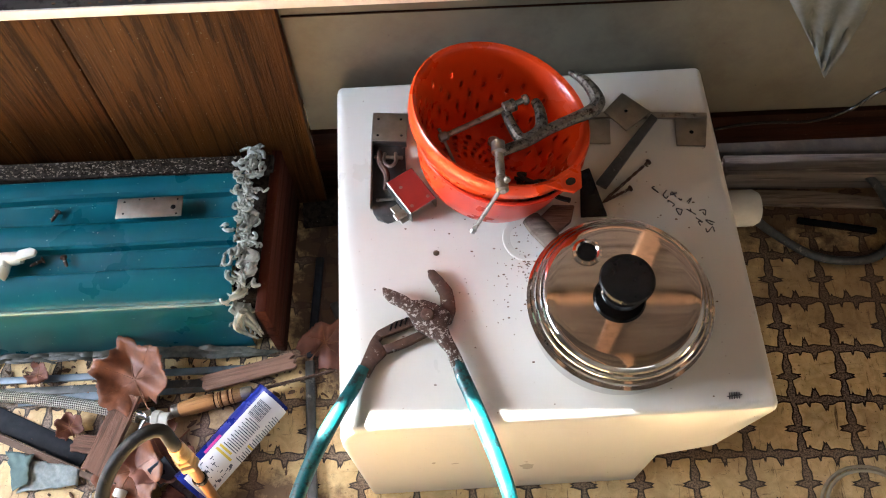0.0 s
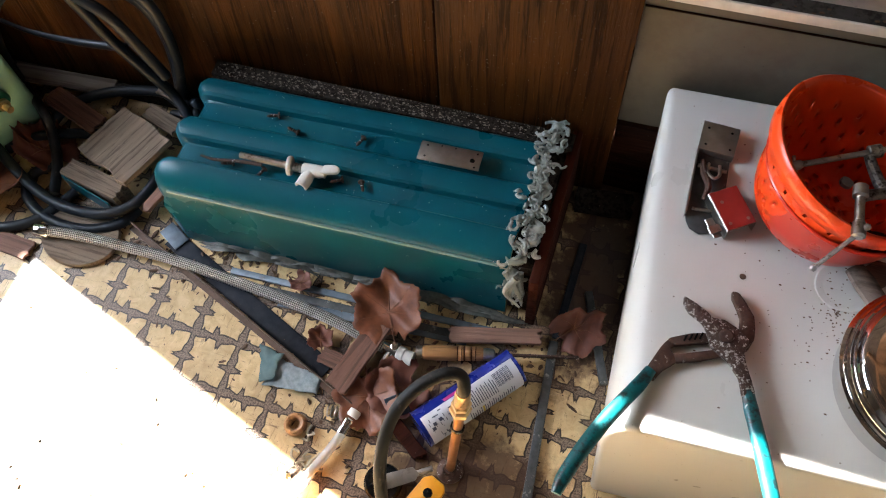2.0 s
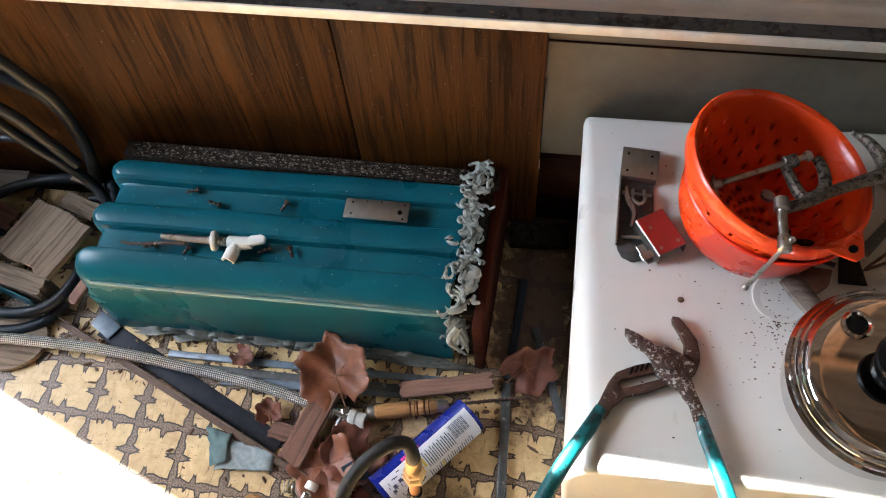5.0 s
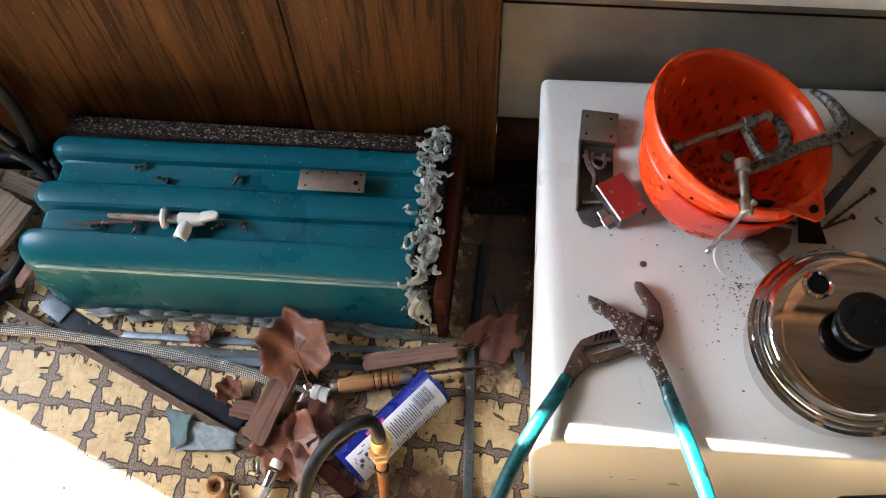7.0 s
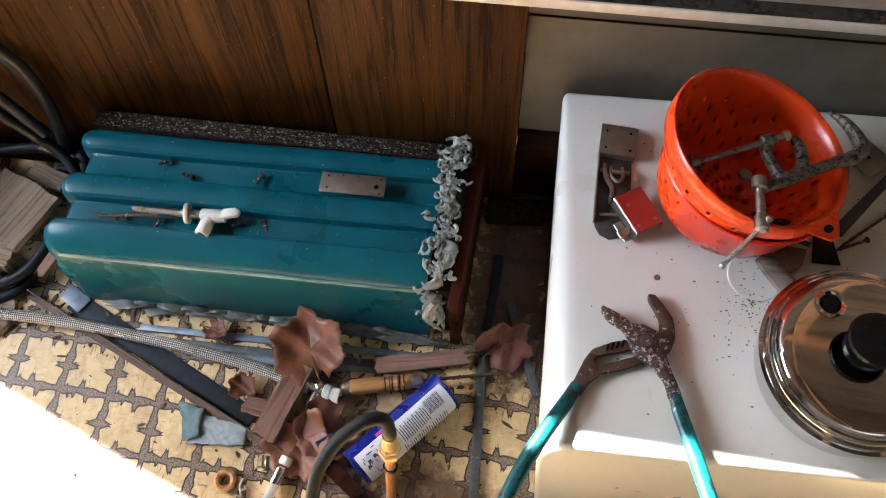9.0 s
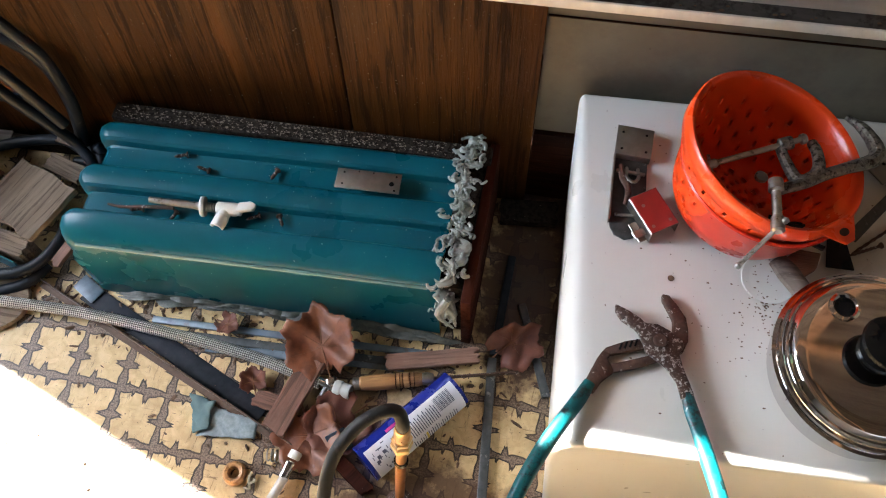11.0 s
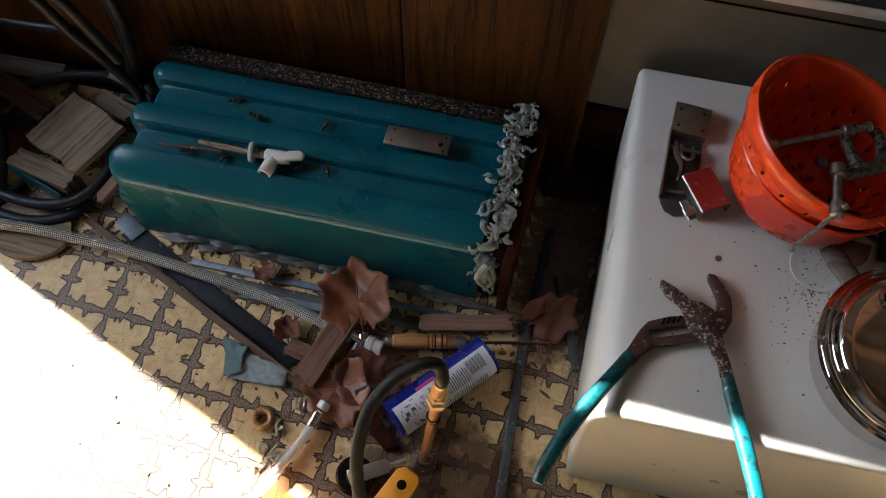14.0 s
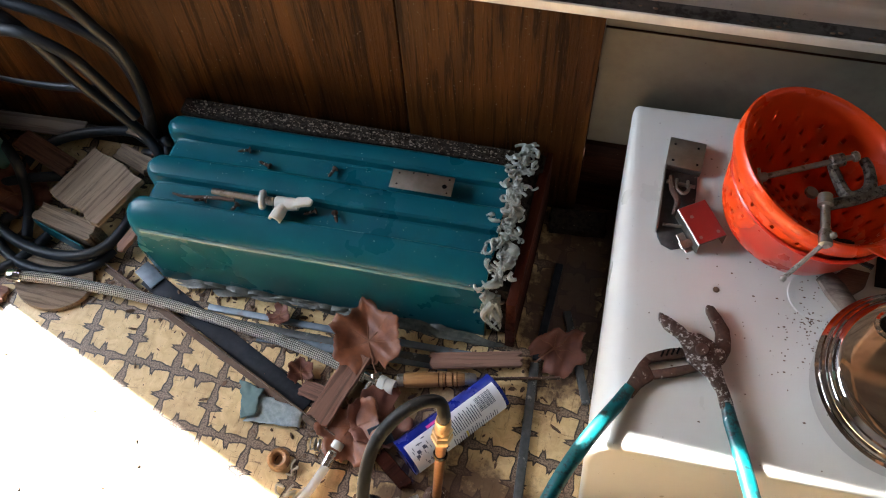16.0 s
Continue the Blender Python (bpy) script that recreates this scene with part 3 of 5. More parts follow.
# ---- teal fluted cover by the wall ----
BACK = Matrix.Translation((-0.27, 0.622, 0)) @ Matrix.Rotation(radians(1.7), 4, "Z") @ Matrix.Translation((0.27, -0.622, 0))
cover = thing("fluted_cover", "teal painted fluted cover box sealed to the floor with silicone", "cover box")
XR, XL = -0.30, -0.812
profile = [(0.405, 0.0), (0.4065, 0.03), (0.409, 0.07), (0.411, 0.10), (0.413, 0.125), (0.415, 0.137), (0.419, 0.1445), (0.426, 0.152), (0.435, 0.1585), (0.444, 0.163), (0.452, 0.1647), (0.456, 0.1642), (0.4585, 0.1605), (0.4605, 0.1515), (0.463, 0.1500),
           (0.490, 0.1500), (0.4925, 0.1515), (0.4945, 0.1615), (0.498, 0.1648), (0.504, 0.1662), (0.513, 0.1667), (0.522, 0.1662), (0.528, 0.1647), (0.5315, 0.161), (0.533, 0.1515), (0.536, 0.1500), (0.566, 0.1500), (0.569, 0.1515), (0.571, 0.1615), (0.575, 0.165), (0.582, 0.1667), (0.590, 0.1667), (0.598, 0.1647), (0.603, 0.159), (0.605, 0.150), (0.606, 0.0)]


def lobe_reach(y):
    return 0.017 * max(0, 1 - abs((y - 0.437) / 0.026) ** 2) + 0.015 * max(0, 1 - abs((y - 0.512) / 0.021) ** 2) + 0.013 * max(0, 1 - abs((y - 0.588) / 0.02) ** 2)


sh = bmesh.new()
cols = []
for y, z in profile:
    end = XL - (lobe_reach(y) if z > 0.1 else 0.012 * z / 0.1)
    line = []
    for k in range(15):
        u = k / 14
        x = XR + (end + 0.018 - XR) * u
        sag = 0.0012 * math.sin(9 * u + y * 40)
        line.append(sh.verts.new((x, y + 0.016 * (1 - u) - 0.006 * u + sag * 0.4, max(0, z + (sag * 0.6 if z > 0.15 else 0)))))
    for a in (25, 50, 70, 90):
        s_, c_ = math.sin(radians(a)), math.cos(radians(a))
        f = 0.020 * (1 - c_)
        line.append(sh.verts.new((end + 0.018 - 0.018 * s_, y - 0.006 + (0.52 - y) * f * 0.8, max(0, z - f * min(1, z / 0.15)))))
    line.append(sh.verts.new((end + 0.006 + (0.01 if z > 0.1 else 0), y - 0.006 + (0.52 - y) * 0.05, z * 0.55)))
    line.append(sh.verts.new((end + 0.025, y - 0.006 + (0.52 - y) * 0.12, 0.0)))
    cols.append(line)
for a, b in zip(cols, cols[1:]):
    for k in range(len(a) - 1):
        sh.faces.new((a[k], a[k + 1], b[k + 1], b[k]))
bmesh.ops.remove_doubles(sh, verts=sh.verts, dist=1e-5)
shell = part("shell", sh, TEAL, cover, "glossy teal painted fluted shell", smooth=24)
edge = bmesh.new()
sweep([(-0.800, 0.4090, 0.1375), (-0.65, 0.4150, 0.1375), (-0.5, 0.4220, 0.1375), (-0.315, 0.4300, 0.137)], 0.0027, 8, 10, edge)
part("rubbed_edge", edge, TEALEDGE, cover, "paint rubbed pale along the lower edge")
part("end_board", box(-0.268, -0.254, 0.412, 0.660, 0.0, 0.150, 0.002), BOARD_RED, cover, "dark red-brown end board")
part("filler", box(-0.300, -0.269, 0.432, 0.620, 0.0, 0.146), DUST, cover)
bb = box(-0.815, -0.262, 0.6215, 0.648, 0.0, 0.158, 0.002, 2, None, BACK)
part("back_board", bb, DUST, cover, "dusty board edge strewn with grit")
rnd = random.Random(5)
for k in range(16):
    y0 = 0.425 + 0.225 * k / 15
    pts = [(-0.287 + rnd.gauss(0, 0.006), y0 - 0.012 + 0.012 * j, 0.158 + rnd.uniform(0, 0.006) - max(0, 0.445 - y0) * 1.5) for j in range(3)]
    part("silicone_bead", sweep(pts, [0.003, rnd.uniform(0.005, 0.0095), rnd.uniform(0.003, 0.007), 0.002], 9, 4, None, None, 0, 0.8), SEALANT, cover, "lumpy whitish silicone bead" if k == 0 else "")
for k in range(170):
    u = k / 169
    y0 = 0.412 + 0.238 * u
    z0 = 0.163 if y0 > 0.45 else 0.163 - (0.45 - y0) * 1.6
    pts = [Vector((-0.291 + rnd.gauss(0, 0.0085), y0, z0 + rnd.uniform(0, 0.007)))]
    d, bend = rnd.uniform(0, 6.28), rnd.choice((-1, 1)) * rnd.uniform(0.4, 1.1)
    for j in range(rnd.randint(3, 6)):
        d += bend * rnd.uniform(0.2, 1.3)
        pts.append(pts[-1] + Vector((math.cos(d) * 0.0034, math.sin(d) * 0.0034, rnd.uniform(-0.0018, 0.0012))))
    thick = rnd.uniform(0.0014, 0.0029)
    b = sweep(pts, [thick * 0.85, thick, thick * rnd.uniform(0.8, 1.7), thick, thick * 0.9], 7, 3)
    part("silicone_bead", b, SEALANT, cover, "thin curled silicone string" if k == 0 else "")
for k in range(7):
    y0 = 0.402 + 0.004 * k
    b = sweep([(-0.292 + rnd.uniform(-0.012, 0.012), y0 + 0.012, 0.145 - 0.003 * k), (-0.287 + rnd.uniform(-0.01, 0.012), y0 - 0.002, 0.125 - 0.006 * k), (-0.285 + rnd.uniform(-0.01, 0.012), y0 - 0.004, 0.09 - 0.006 * k)], [0.0045, 0.0040, 0.0012], 8, 4)
    part("silicone_bead", b, SEALANT, cover)
for k in range(90):
    x = -0.76 + 0.46 * k / 89
    yb = 0.404 + 0.022 * (x + 0.8)
    reach = rnd.uniform(-0.016, 0.002)
    pts = [(x - 0.035 + 0.024 * j, yb + reach * rnd.uniform(0.3, 1.0), 0.003 + rnd.uniform(0, 0.012) * (j in (1, 2))) for j in range(4)]
    w = rnd.uniform(0.0010, 0.0042) if k % 4 else rnd.uniform(0.004, 0.008)
    part("sealant_smear", sweep(pts, [0.0008, w, w * rnd.uniform(0.5, 1.2), 0.0006], 7, 4, None, None, 0, 0.16), SKIRT, cover, "grey smeared sealant along the foot" if k == 0 else "")

grit_bm = bmesh.new()
for k in range(900):
    m = BACK @ Matrix.Translation((rnd.uniform(-0.81, -0.27), rnd.uniform(0.623, 0.646), 0.1582)) @ Matrix.Diagonal((rnd.uniform(0.8, 2.5), 1, 0.7, 1))
    bmesh.ops.create_icosphere(grit_bm, subdivisions=1, radius=rnd.uniform(0.0003, 0.0010) * rnd.choice((0.6, 0.8, 1.0, 1.6)), matrix=m)
tagged(part("board_grit", grit_bm, CRUMBPALE), "pale grit strewn along the dusty board behind the cover", "grit", kind="stuff")

# things on the cover
plate = thing("steel_plate", "flat grey steel plate with screw holes on the teal cover", "plate", pose(-0.465, 0.541, 0.1672, 0, 0, 2.5))
pm = slab([(0, 0), (0.089, 0), (0.089, 0.031), (0, 0.031)], 0.0, 0.002, 0.0006)
part("plate", pm, ZINC, plate)
for x, y, r in ((0.010, 0.007, 0.0016), (0.010, 0.025, 0.0016), (0.03, 0.028, 0.0012), (0.05, 0.028, 0.0012), (0.077, 0.014, 0.0036), (0.082, 0.026, 0.0015), (0.082, 0.004, 0.0015)):
    part("hole", lathe([(r, 0.0019), (r * 0.9, 0.0023), (0, 0.0023)], 14, None, Matrix.Translation((x, y, 0)), False), BLACK, plate)


def screw(name, p, deg, length=0.018, r=0.002, mat=None, pitch=-8, label="small dark screw lying loose"):
    ob = thing(name, label, "screw", pose(p[0], p[1], p[2] + r * 2.0, 0, pitch, deg), group="loose screws")
    part("head", lathe([(0, 0), (r * 2.2, 0.0004), (r * 2.3, 0.002), (r * 1.1, 0.0035)], 12, None, turn_to((0, 0, 0), (1, 0, 0))), mat or RUSTY, ob)
    shank = [(r, 0.003)]
    for k in range(7):
        z = 0.004 + (length - 0.006) * k / 7
        shank += [(r * 1.25, z), (r * 0.8, z + (length - 0.006) / 14)]
    part("shank", lathe(shank + [(r * 0.7, length - 0.002), (0, length)], 10, None, turn_to((0, 0, 0), (1, 0, 0))), mat or RUSTY, ob)
    return ob


for x, y, a in ((-0.684, 0.564, 205), (-0.646, 0.543, 170), (-0.552, 0.562, 255), (-0.716, 0.470, 200), (-0.670, 0.474, 255), (-0.556, 0.488, 215), (-0.531, 0.492, 300)):
    screw("screw", (x, y, 0.151), a, 0.02, 0.0021)
part_specks = bmesh.new()
for k in range(70):
    x, y = rnd.uniform(-0.78, -0.32), rnd.uniform(0.44, 0.60)
    bmesh.ops.create_icosphere(part_specks, subdivisions=1, radius=rnd.uniform(0.0004, 0.0011), matrix=Matrix.Translation((x, y, 0.1665 if 0.505 < y < 0.528 or 0.585 < y < 0.60 else 0.151)))
tagged(part("paint_flecks", part_specks, SEALANT), "pale flecks of grit scattered over the teal cover", "grit", kind="stuff")

valve = thing("white_valve", "white plastic tap fitting with a rusty pipe lying on the cover", "valve", pose(-0.612, 0.483, 0.166, 0, 3, 4))
part("washer", lathe([(0.004, -0.002), (0.0135, -0.003), (0.0145, 0), (0.0135, 0.003), (0.004, 0.002)], 28, None, turn_to((-0.020, 0, 0.0), (1, 0.1, 0))), GREYPL, valve)
part("thread", lathe([(0.006 + 0.001 * (k % 2), k * 0.0016) for k in range(9)], 16, None, turn_to((-0.016, 0, 0), (1, 0, 0))), STEEL, valve)
vb = lathe([(0.006, 0), (0.009, 0.002), (0.0095, 0.026), (0.008, 0.03), (0.008, 0.034)], 20, None, turn_to((-0.002, 0, 0), (1, 0.0, 0.05)))
lathe([(0.0085, 0), (0.0085, 0.012), (0.0095, 0.013), (0.0095, 0.030), (0.0065, 0.030), (0.006, 0.022), (0, 0.022)], 20, vb, turn_to((0.012, 0, 0), (-0.25, -1, 0)), False)
part("body", vb, WHITEPL, valve)
part("lever", slab([(0.026, -0.007), (0.05, 0.0), (0.052, 0.008), (0.044, 0.012), (0.028, 0.008)], 0.002, 0.010, 0.002), WHITEPL, valve)
part("pipe", lathe([(0.0055, 0), (0.005, 0.04), (0.0045, 0.072), (0.003, 0.072)], 14, None, turn_to((-0.022, 0, 0.0), (-1, 0.01, 0.0))), STEEL, valve, "grey metal pipe")
part("rusty_wire", sweep([(-0.06, -0.006, -0.003), (-0.1, -0.008, -0.005), (-0.13, -0.012, -0.006), (-0.150, -0.010, -0.006)], [0.003, 0.0025, 0.0018], 8), RUSTY, valve, "rusted split wire end")

# ---- white tank ----
TM = pose(-0.145, 0.222, 0, 0, 0, 3)
tank = thing("water_tank", "white plastic water tank with soft corners standing on the floor", "tank", TM)
section = [(0.022, 0.0), (0.375, 0.0), (0.384, 0.112), (0.446, 0.140), (0.482, 0.262), (0.478, 0.280)]
corner = [(0.044, 0.0), (0.028, -0.002), (0.014, -0.009), (0.005, -0.022), (0.0, -0.042), (-0.001, -0.07)]
tb = bmesh.new()
n_s = 9
ring = []
for k in range(n_s):
    y = 0.449 * k / (n_s - 1)
    f = 1 - 0.8 * k / (n_s - 1)
    outline = section + [(0.010 + x * f, 0.280 + z * f) for x, z in corner]
    ring.append([tb.verts.new((x, y - (0.016 * (1 - z / 0.28) if k == 0 else 0), z)) for x, z in outline])
section = outline
for a, b in zip(ring, ring[1:]):
    for i in range(len(section)):
        j = (i + 1) % len(section)
        tb.faces.new((a[i], a[j], b[j], b[i]))
tb.faces.new(ring[0])
tb.faces.new(ring[-1])
bmesh.ops.recalc_face_normals(tb, faces=tb.faces)
sharp = [e for e in tb.edges if e.calc_face_angle(0) > 0.6]
bmesh.ops.bevel(tb, geom=sharp, offset=0.008, segments=4, affect='EDGES', profile=0.5)
part("body", tb, TANK, tank, smooth=40)
part("outlet_cap", lathe([(0.021, 0), (0.024, 0.003), (0.024, 0.075), (0.020, 0.082), (0, 0.082)], 32, None, turn_to((0.462, 0.285, 0.19), (1, 0, 0))), GREYPL, tank, "white outlet cap")
part("outlet_spigot", lathe([(0.009 + 0.0012 * (k % 2), 0.005 * k) for k in range(12)] + [(0, 0.056)], 18, None, turn_to((0.455, 0.225, 0.18), (1, 0, 0))), BLACK, tank, "black ribbed spigot")
part("moulded_disc", lathe([(0.020, 0.2795), (0.028, 0.2815), (0.030, 0.2815), (0.031, 0.2795)], 40, None, Matrix.Translation((0.235, 0.214, 0)), False), TANK, tank)
for k, (x, y) in enumerate(((0.392, 0.268), (0.402, 0.262), (0.412, 0.262), (0.405, 0.250), (0.418, 0.252), (0.428, 0.250), (0.415, 0.238), (0.428, 0.236), (0.440, 0.236), (0.436, 0.222), (0.448, 0.222), (0.446, 0.210))):
    c = [Vector((x + rnd.uniform(-0.0055, 0.0055), y + rnd.uniform(-0.006, 0.006), 0.2806)) for _ in range(4)]
    part("marker_stroke", sweep(c, 0.0007, 5, 4), PENCIL, tank)
mk2 = bmesh.new()
for k in range(5):
    sweep([(0.427 + 0.0026 * k, 0.010, 0.2806), (0.428 + 0.0026 * k, 0.017, 0.2806)], 0.0006, 5, 1, mk2)
sweep([(0.425, 0.013, 0.2808), (0.441, 0.014, 0.2808)], 0.0006, 5, 1, mk2)
part("tally_mark", mk2, PENCIL, tank, "short dark tally strokes")

# saucepan with lid
pan = thing("saucepan", "small polished steel saucepan with a lid standing on the tank", "saucepan", pose(0.167, 0.3485, 0.2805, 0, 0, 0))
part("body", lathe([(0.080, 0), (0.091, 0.006), (0.0925, 0.040), (0.0975, 0.044), (0.0985, 0.047), (0.094, 0.048), (0.088, 0.044), (0.085, 0.01), (0, 0.008)], 72), LIDSTEEL, pan)
lid = part("lid", lathe([(0.088, 0.043), (0.0945, 0.050), (0.0955, 0.053), (0.0940, 0.055), (0.0915, 0.0555), (0.0905, 0.058), (0.0885, 0.0603), (0.0865, 0.0606), (0.0855, 0.0625), (0.0835, 0.0660), (0.0810, 0.0680), (0.0785, 0.0686), (0.070, 0.0689), (0.045, 0.0692), (0.020, 0.0694), (0, 0.0695)], 96), LIDSTEEL, pan, "mirror bright stepped lid")
part("knob", lathe([(0.0225, 0.069), (0.0235, 0.071), (0.0225, 0.0745), (0.0125, 0.0775), (0.0115, 0.083), (0.015, 0.0875), (0.0265, 0.0905), (0.0285, 0.094), (0.027, 0.0975), (0.021, 0.099), (0.012, 0.098), (0, 0.0975)], 56, None, Matrix.Translation((0.0, 0.003, 0))), BLACK, lid, "black knob")
part("vent_grommet", lathe([(0.0155, 0.0685), (0.0155, 0.0710), (0.0125, 0.0722), (0.0105, 0.0705)], 36, None, Matrix.Translation((-0.034, 0.046, 0)), False), CHROME, lid)
part("vent_hole", lathe([(0.0106, 0.0703), (0.0, 0.0705)], 30, None, Matrix.Translation((-0.034, 0.046, 0)), False), BLACK, lid)
part("grip", sweep([(-0.062, 0.072, 0.034), (-0.078, 0.094, 0.032), (-0.088, 0.110, 0.028)], [0.012, 0.013, 0.011], 12, 6, None, None, 0, 0.6), PLANK_GREY, pan, "grey brown wooden grip")

# bowl and colander
bowl = thing("mixing_bowl", "red-orange plastic bowl standing on the tank under a colander", "bowl", pose(0.030, 0.527, 0.2915, -4, 11, 0))
part("body", lathe([(0, 0.0), (0.052, 0.0), (0.066, 0.004), (0.078, 0.018), (0.0870, 0.042), (0.0935, 0.076), (0.0965, 0.080), (0.0975, 0.082), (0.0965, 0.084), (0.0935, 0.0835), (0.091, 0.078), (0.0845, 0.042), (0.075, 0.021), (0.064, 0.008), (0.05, 0.005), (0, 0.005)], 72), REDBOWL, bowl)
col = thing("colander", "bright orange plastic colander full of slots nested in a bowl", "colander", pose(0.0147, 0.5228, 0.3055, -5.2, 16.1, 0))
cprof = [(0.0, 0.0)] + [(0.004 + 0.0043 * k, 0.0) for k in range(12)] + [(0.055, 0.002), (0.060, 0.006), (0.065, 0.011), (0.0685, 0.0175), (0.0715, 0.024), (0.074, 0.031), (0.0763, 0.038), (0.0785, 0.045), (0.0805, 0.052), (0.0825, 0.059), (0.0845, 0.066), (0.0865, 0.073), (0.0885, 0.080), (0.0905, 0.088), (0.093, 0.098), (0.0955, 0.108), (0.0985, 0.112), (0.1015, 0.1125), (0.1035, 0.110), (0.1030, 0.100), (0.1018, 0.091)]
SEG = 144
cprof = [(r * 0.975, z) for r, z in cprof]
cbm = bmesh.new()
rings = [[cbm.verts.new((r * math.cos(2 * math.pi * k / SEG), r * math.sin(2 * math.pi * k / SEG), z)) for k in range(SEG)] if r > 0 else [cbm.verts.new((0, 0, z))] for r, z in cprof]
for i, (a, b) in enumerate(zip(rings, rings[1:])):
    for k in range(SEG):
        if i in (6, 8, 10, 12) and (k + i) % 8 in (0, 1, 2):
            continue
        if i in (16, 18, 20, 22, 24) and (k + (i // 2 % 2) * 4) % 8 == 0:
            continue
        q = [a[k % len(a)], a[(k + 1) % len(a)], b[(k + 1) % len(b)], b[k % len(b)]]
        q = [v for j, v in enumerate(q) if v not in q[:j]]
        if len(q) > 2:
            cbm.faces.new(q)
bowl_body = part("body", cbm, ORANGE, col, smooth=60)
sol = bowl_body.modifiers.new("thickness", 'SOLIDIFY')
sol.thickness, sol.offset = 0.0022, -1
lug = slab([(0.093, -0.030), (0.107, -0.018), (0.119, -0.006), (0.119, 0.006), (0.107, 0.018), (0.093, 0.030)], 0.1085, 0.1120, 0.0012)
bmesh.ops.transform(lug, matrix=Matrix.Rotation(radians(-50), 4, 'Z'), verts=lug.verts)
part("pouring_lug", lug, ORANGE, col)
part("lug_hole", lathe([(0.0052, 0.1121), (0, 0.1123)], 24, None, Matrix.Rotation(radians(-50), 4, 'Z') @ Matrix.Translation((0.107, 0, 0)) @ Matrix.Diagonal((0.8, 1.3, 1, 1)), False), BLACK, col)

# screw clamps lying in the colander
clamp = thing("screw_clamp", "old steel screw clamp with peeling paint lying across the colander", "clamp")
part("frame", sweep([(0.124, 0.602, 0.388), (0.138, 0.588, 0.392), (0.148, 0.567, 0.396), (0.15, 0.552, 0.398), (0.142, 0.54, 0.4), (0.118, 0.526, 0.404), (0.093, 0.51, 0.409), (0.068, 0.491, 0.415), (0.05, 0.48, 0.42), (0.039, 0.472, 0.424)], [0.003, 0.006, 0.0078, 0.0085, 0.008, 0.0066, 0.0062, 0.0062, 0.0062, 0.006], 10, 6, None, None, 0, 0.9), CLAMPIRON, clamp, "flaked steel frame")
SA, SB, SC, SD = (Vector(q) for q in ((0.039, 0.478, 0.425), (0.041, 0.43, 0.427), (0.041, 0.429, 0.428), (0.012, 0.396, 0.399)))
SL = (SB - SA).length
part("spindle", lathe([(0.0072, -0.006), (0.0075, 0.006), (0.0048, 0.008)] + [(0.0045 + 0.0004 * (k % 2), 0.009 + (SL - 0.022) * k / 16) for k in range(17)] + [(0.0062, SL - 0.011), (0.0068, SL - 0.004), (0.0068, SL + 0.004), (0.004, SL + 0.006)], 18, None, turn_to(SA, SB - SA)), STEEL, clamp)
bar_bm = rod(SC + (SC - SD) * 0.18, SD, 0.0024, 10)
lathe([(0, -0.0035), (0.0034, -0.002), (0.0036, 0.001), (0.0024, 0.003)], 12, bar_bm, turn_to(SD, SC - SD))
lathe([(0, -0.0035), (0.0034, -0.002), (0.0036, 0.001), (0.0024, 0.003)], 12, bar_bm, turn_to(SC + (SC - SD) * 0.18, SD - SC))
part("sliding_bar", bar_bm, STEEL, clamp)
clamp2 = thing("screw_clamp", "small rusty screw clamp resting inside the colander", "clamp")
part("frame", sweep([(0.048, 0.542, 0.404), (0.055, 0.517, 0.408), (0.064, 0.497, 0.412), (0.077, 0.501, 0.412), (0.086, 0.515, 0.41), (0.086, 0.537, 0.406), (0.082, 0.552, 0.402)], [0.0055, 0.006, 0.0068, 0.007, 0.0068, 0.006, 0.0055], 10, 6, None, None, 0, 0.9), CLAMPIRON, clamp2)
QA, QB, QC, QD = (Vector(q) for q in ((-0.019, 0.51, 0.398), (0.068, 0.548, 0.41), (-0.023, 0.52, 0.4), (-0.004, 0.487, 0.372)))
QL = (QB - QA).length
part("spindle", lathe([(0.0030 + 0.0003 * (k % 2), QL * k / 60) for k in range(61)] + [(0.0055, QL), (0.0058, QL + 0.004), (0.0045, QL + 0.006), (0, QL + 0.006)], 12, None, turn_to(QA, QB - QA)), STEEL, clamp2)
part("threaded_boss", lathe([(0.006, 0), (0.0072, 0.001), (0.0072, 0.013), (0.006, 0.014)], 16, None, turn_to(QA.lerp(QB, 0.76), QB - QA)), CLAMPIRON, clamp2)
part("spindle_head", lathe([(0.003, -0.004), (0.0050, -0.003), (0.0050, 0.005), (0.0035, 0.007)], 14, None, turn_to(QA, QB - QA)), STEEL, clamp2)
part("sliding_bar", rod(QC, QD, 0.0018, 10), STEEL, clamp2)
part("swivel_pad", lathe([(0.004, 0), (0.007, 0.002), (0.007, 0.006), (0, 0.007)], 16, None, turn_to((0.036, 0.512, 0.380), (0.2, 0.2, 1))), STEEL, clamp2)
tangle = bmesh.new()
for k in range(11):
    pt = [Vector((0.082 + rnd.uniform(-0.018, 0.018), 0.492 + rnd.uniform(-0.015, 0.015), 0.322 + rnd.uniform(0, 0.02)))]
    for j in range(4):
        pt.append(pt[-1] + Vector((rnd.uniform(-0.012, 0.014), rnd.uniform(-0.010, 0.008), rnd.uniform(-0.004, 0.004))))
    sweep(pt, rnd.uniform(0.0014, 0.003), 6, 3, tangle)
tagged(part("wire_tangle", tangle, RUBBER), "black tangle of wire and rubber scraps in the colander", "wire", kind="stuff")

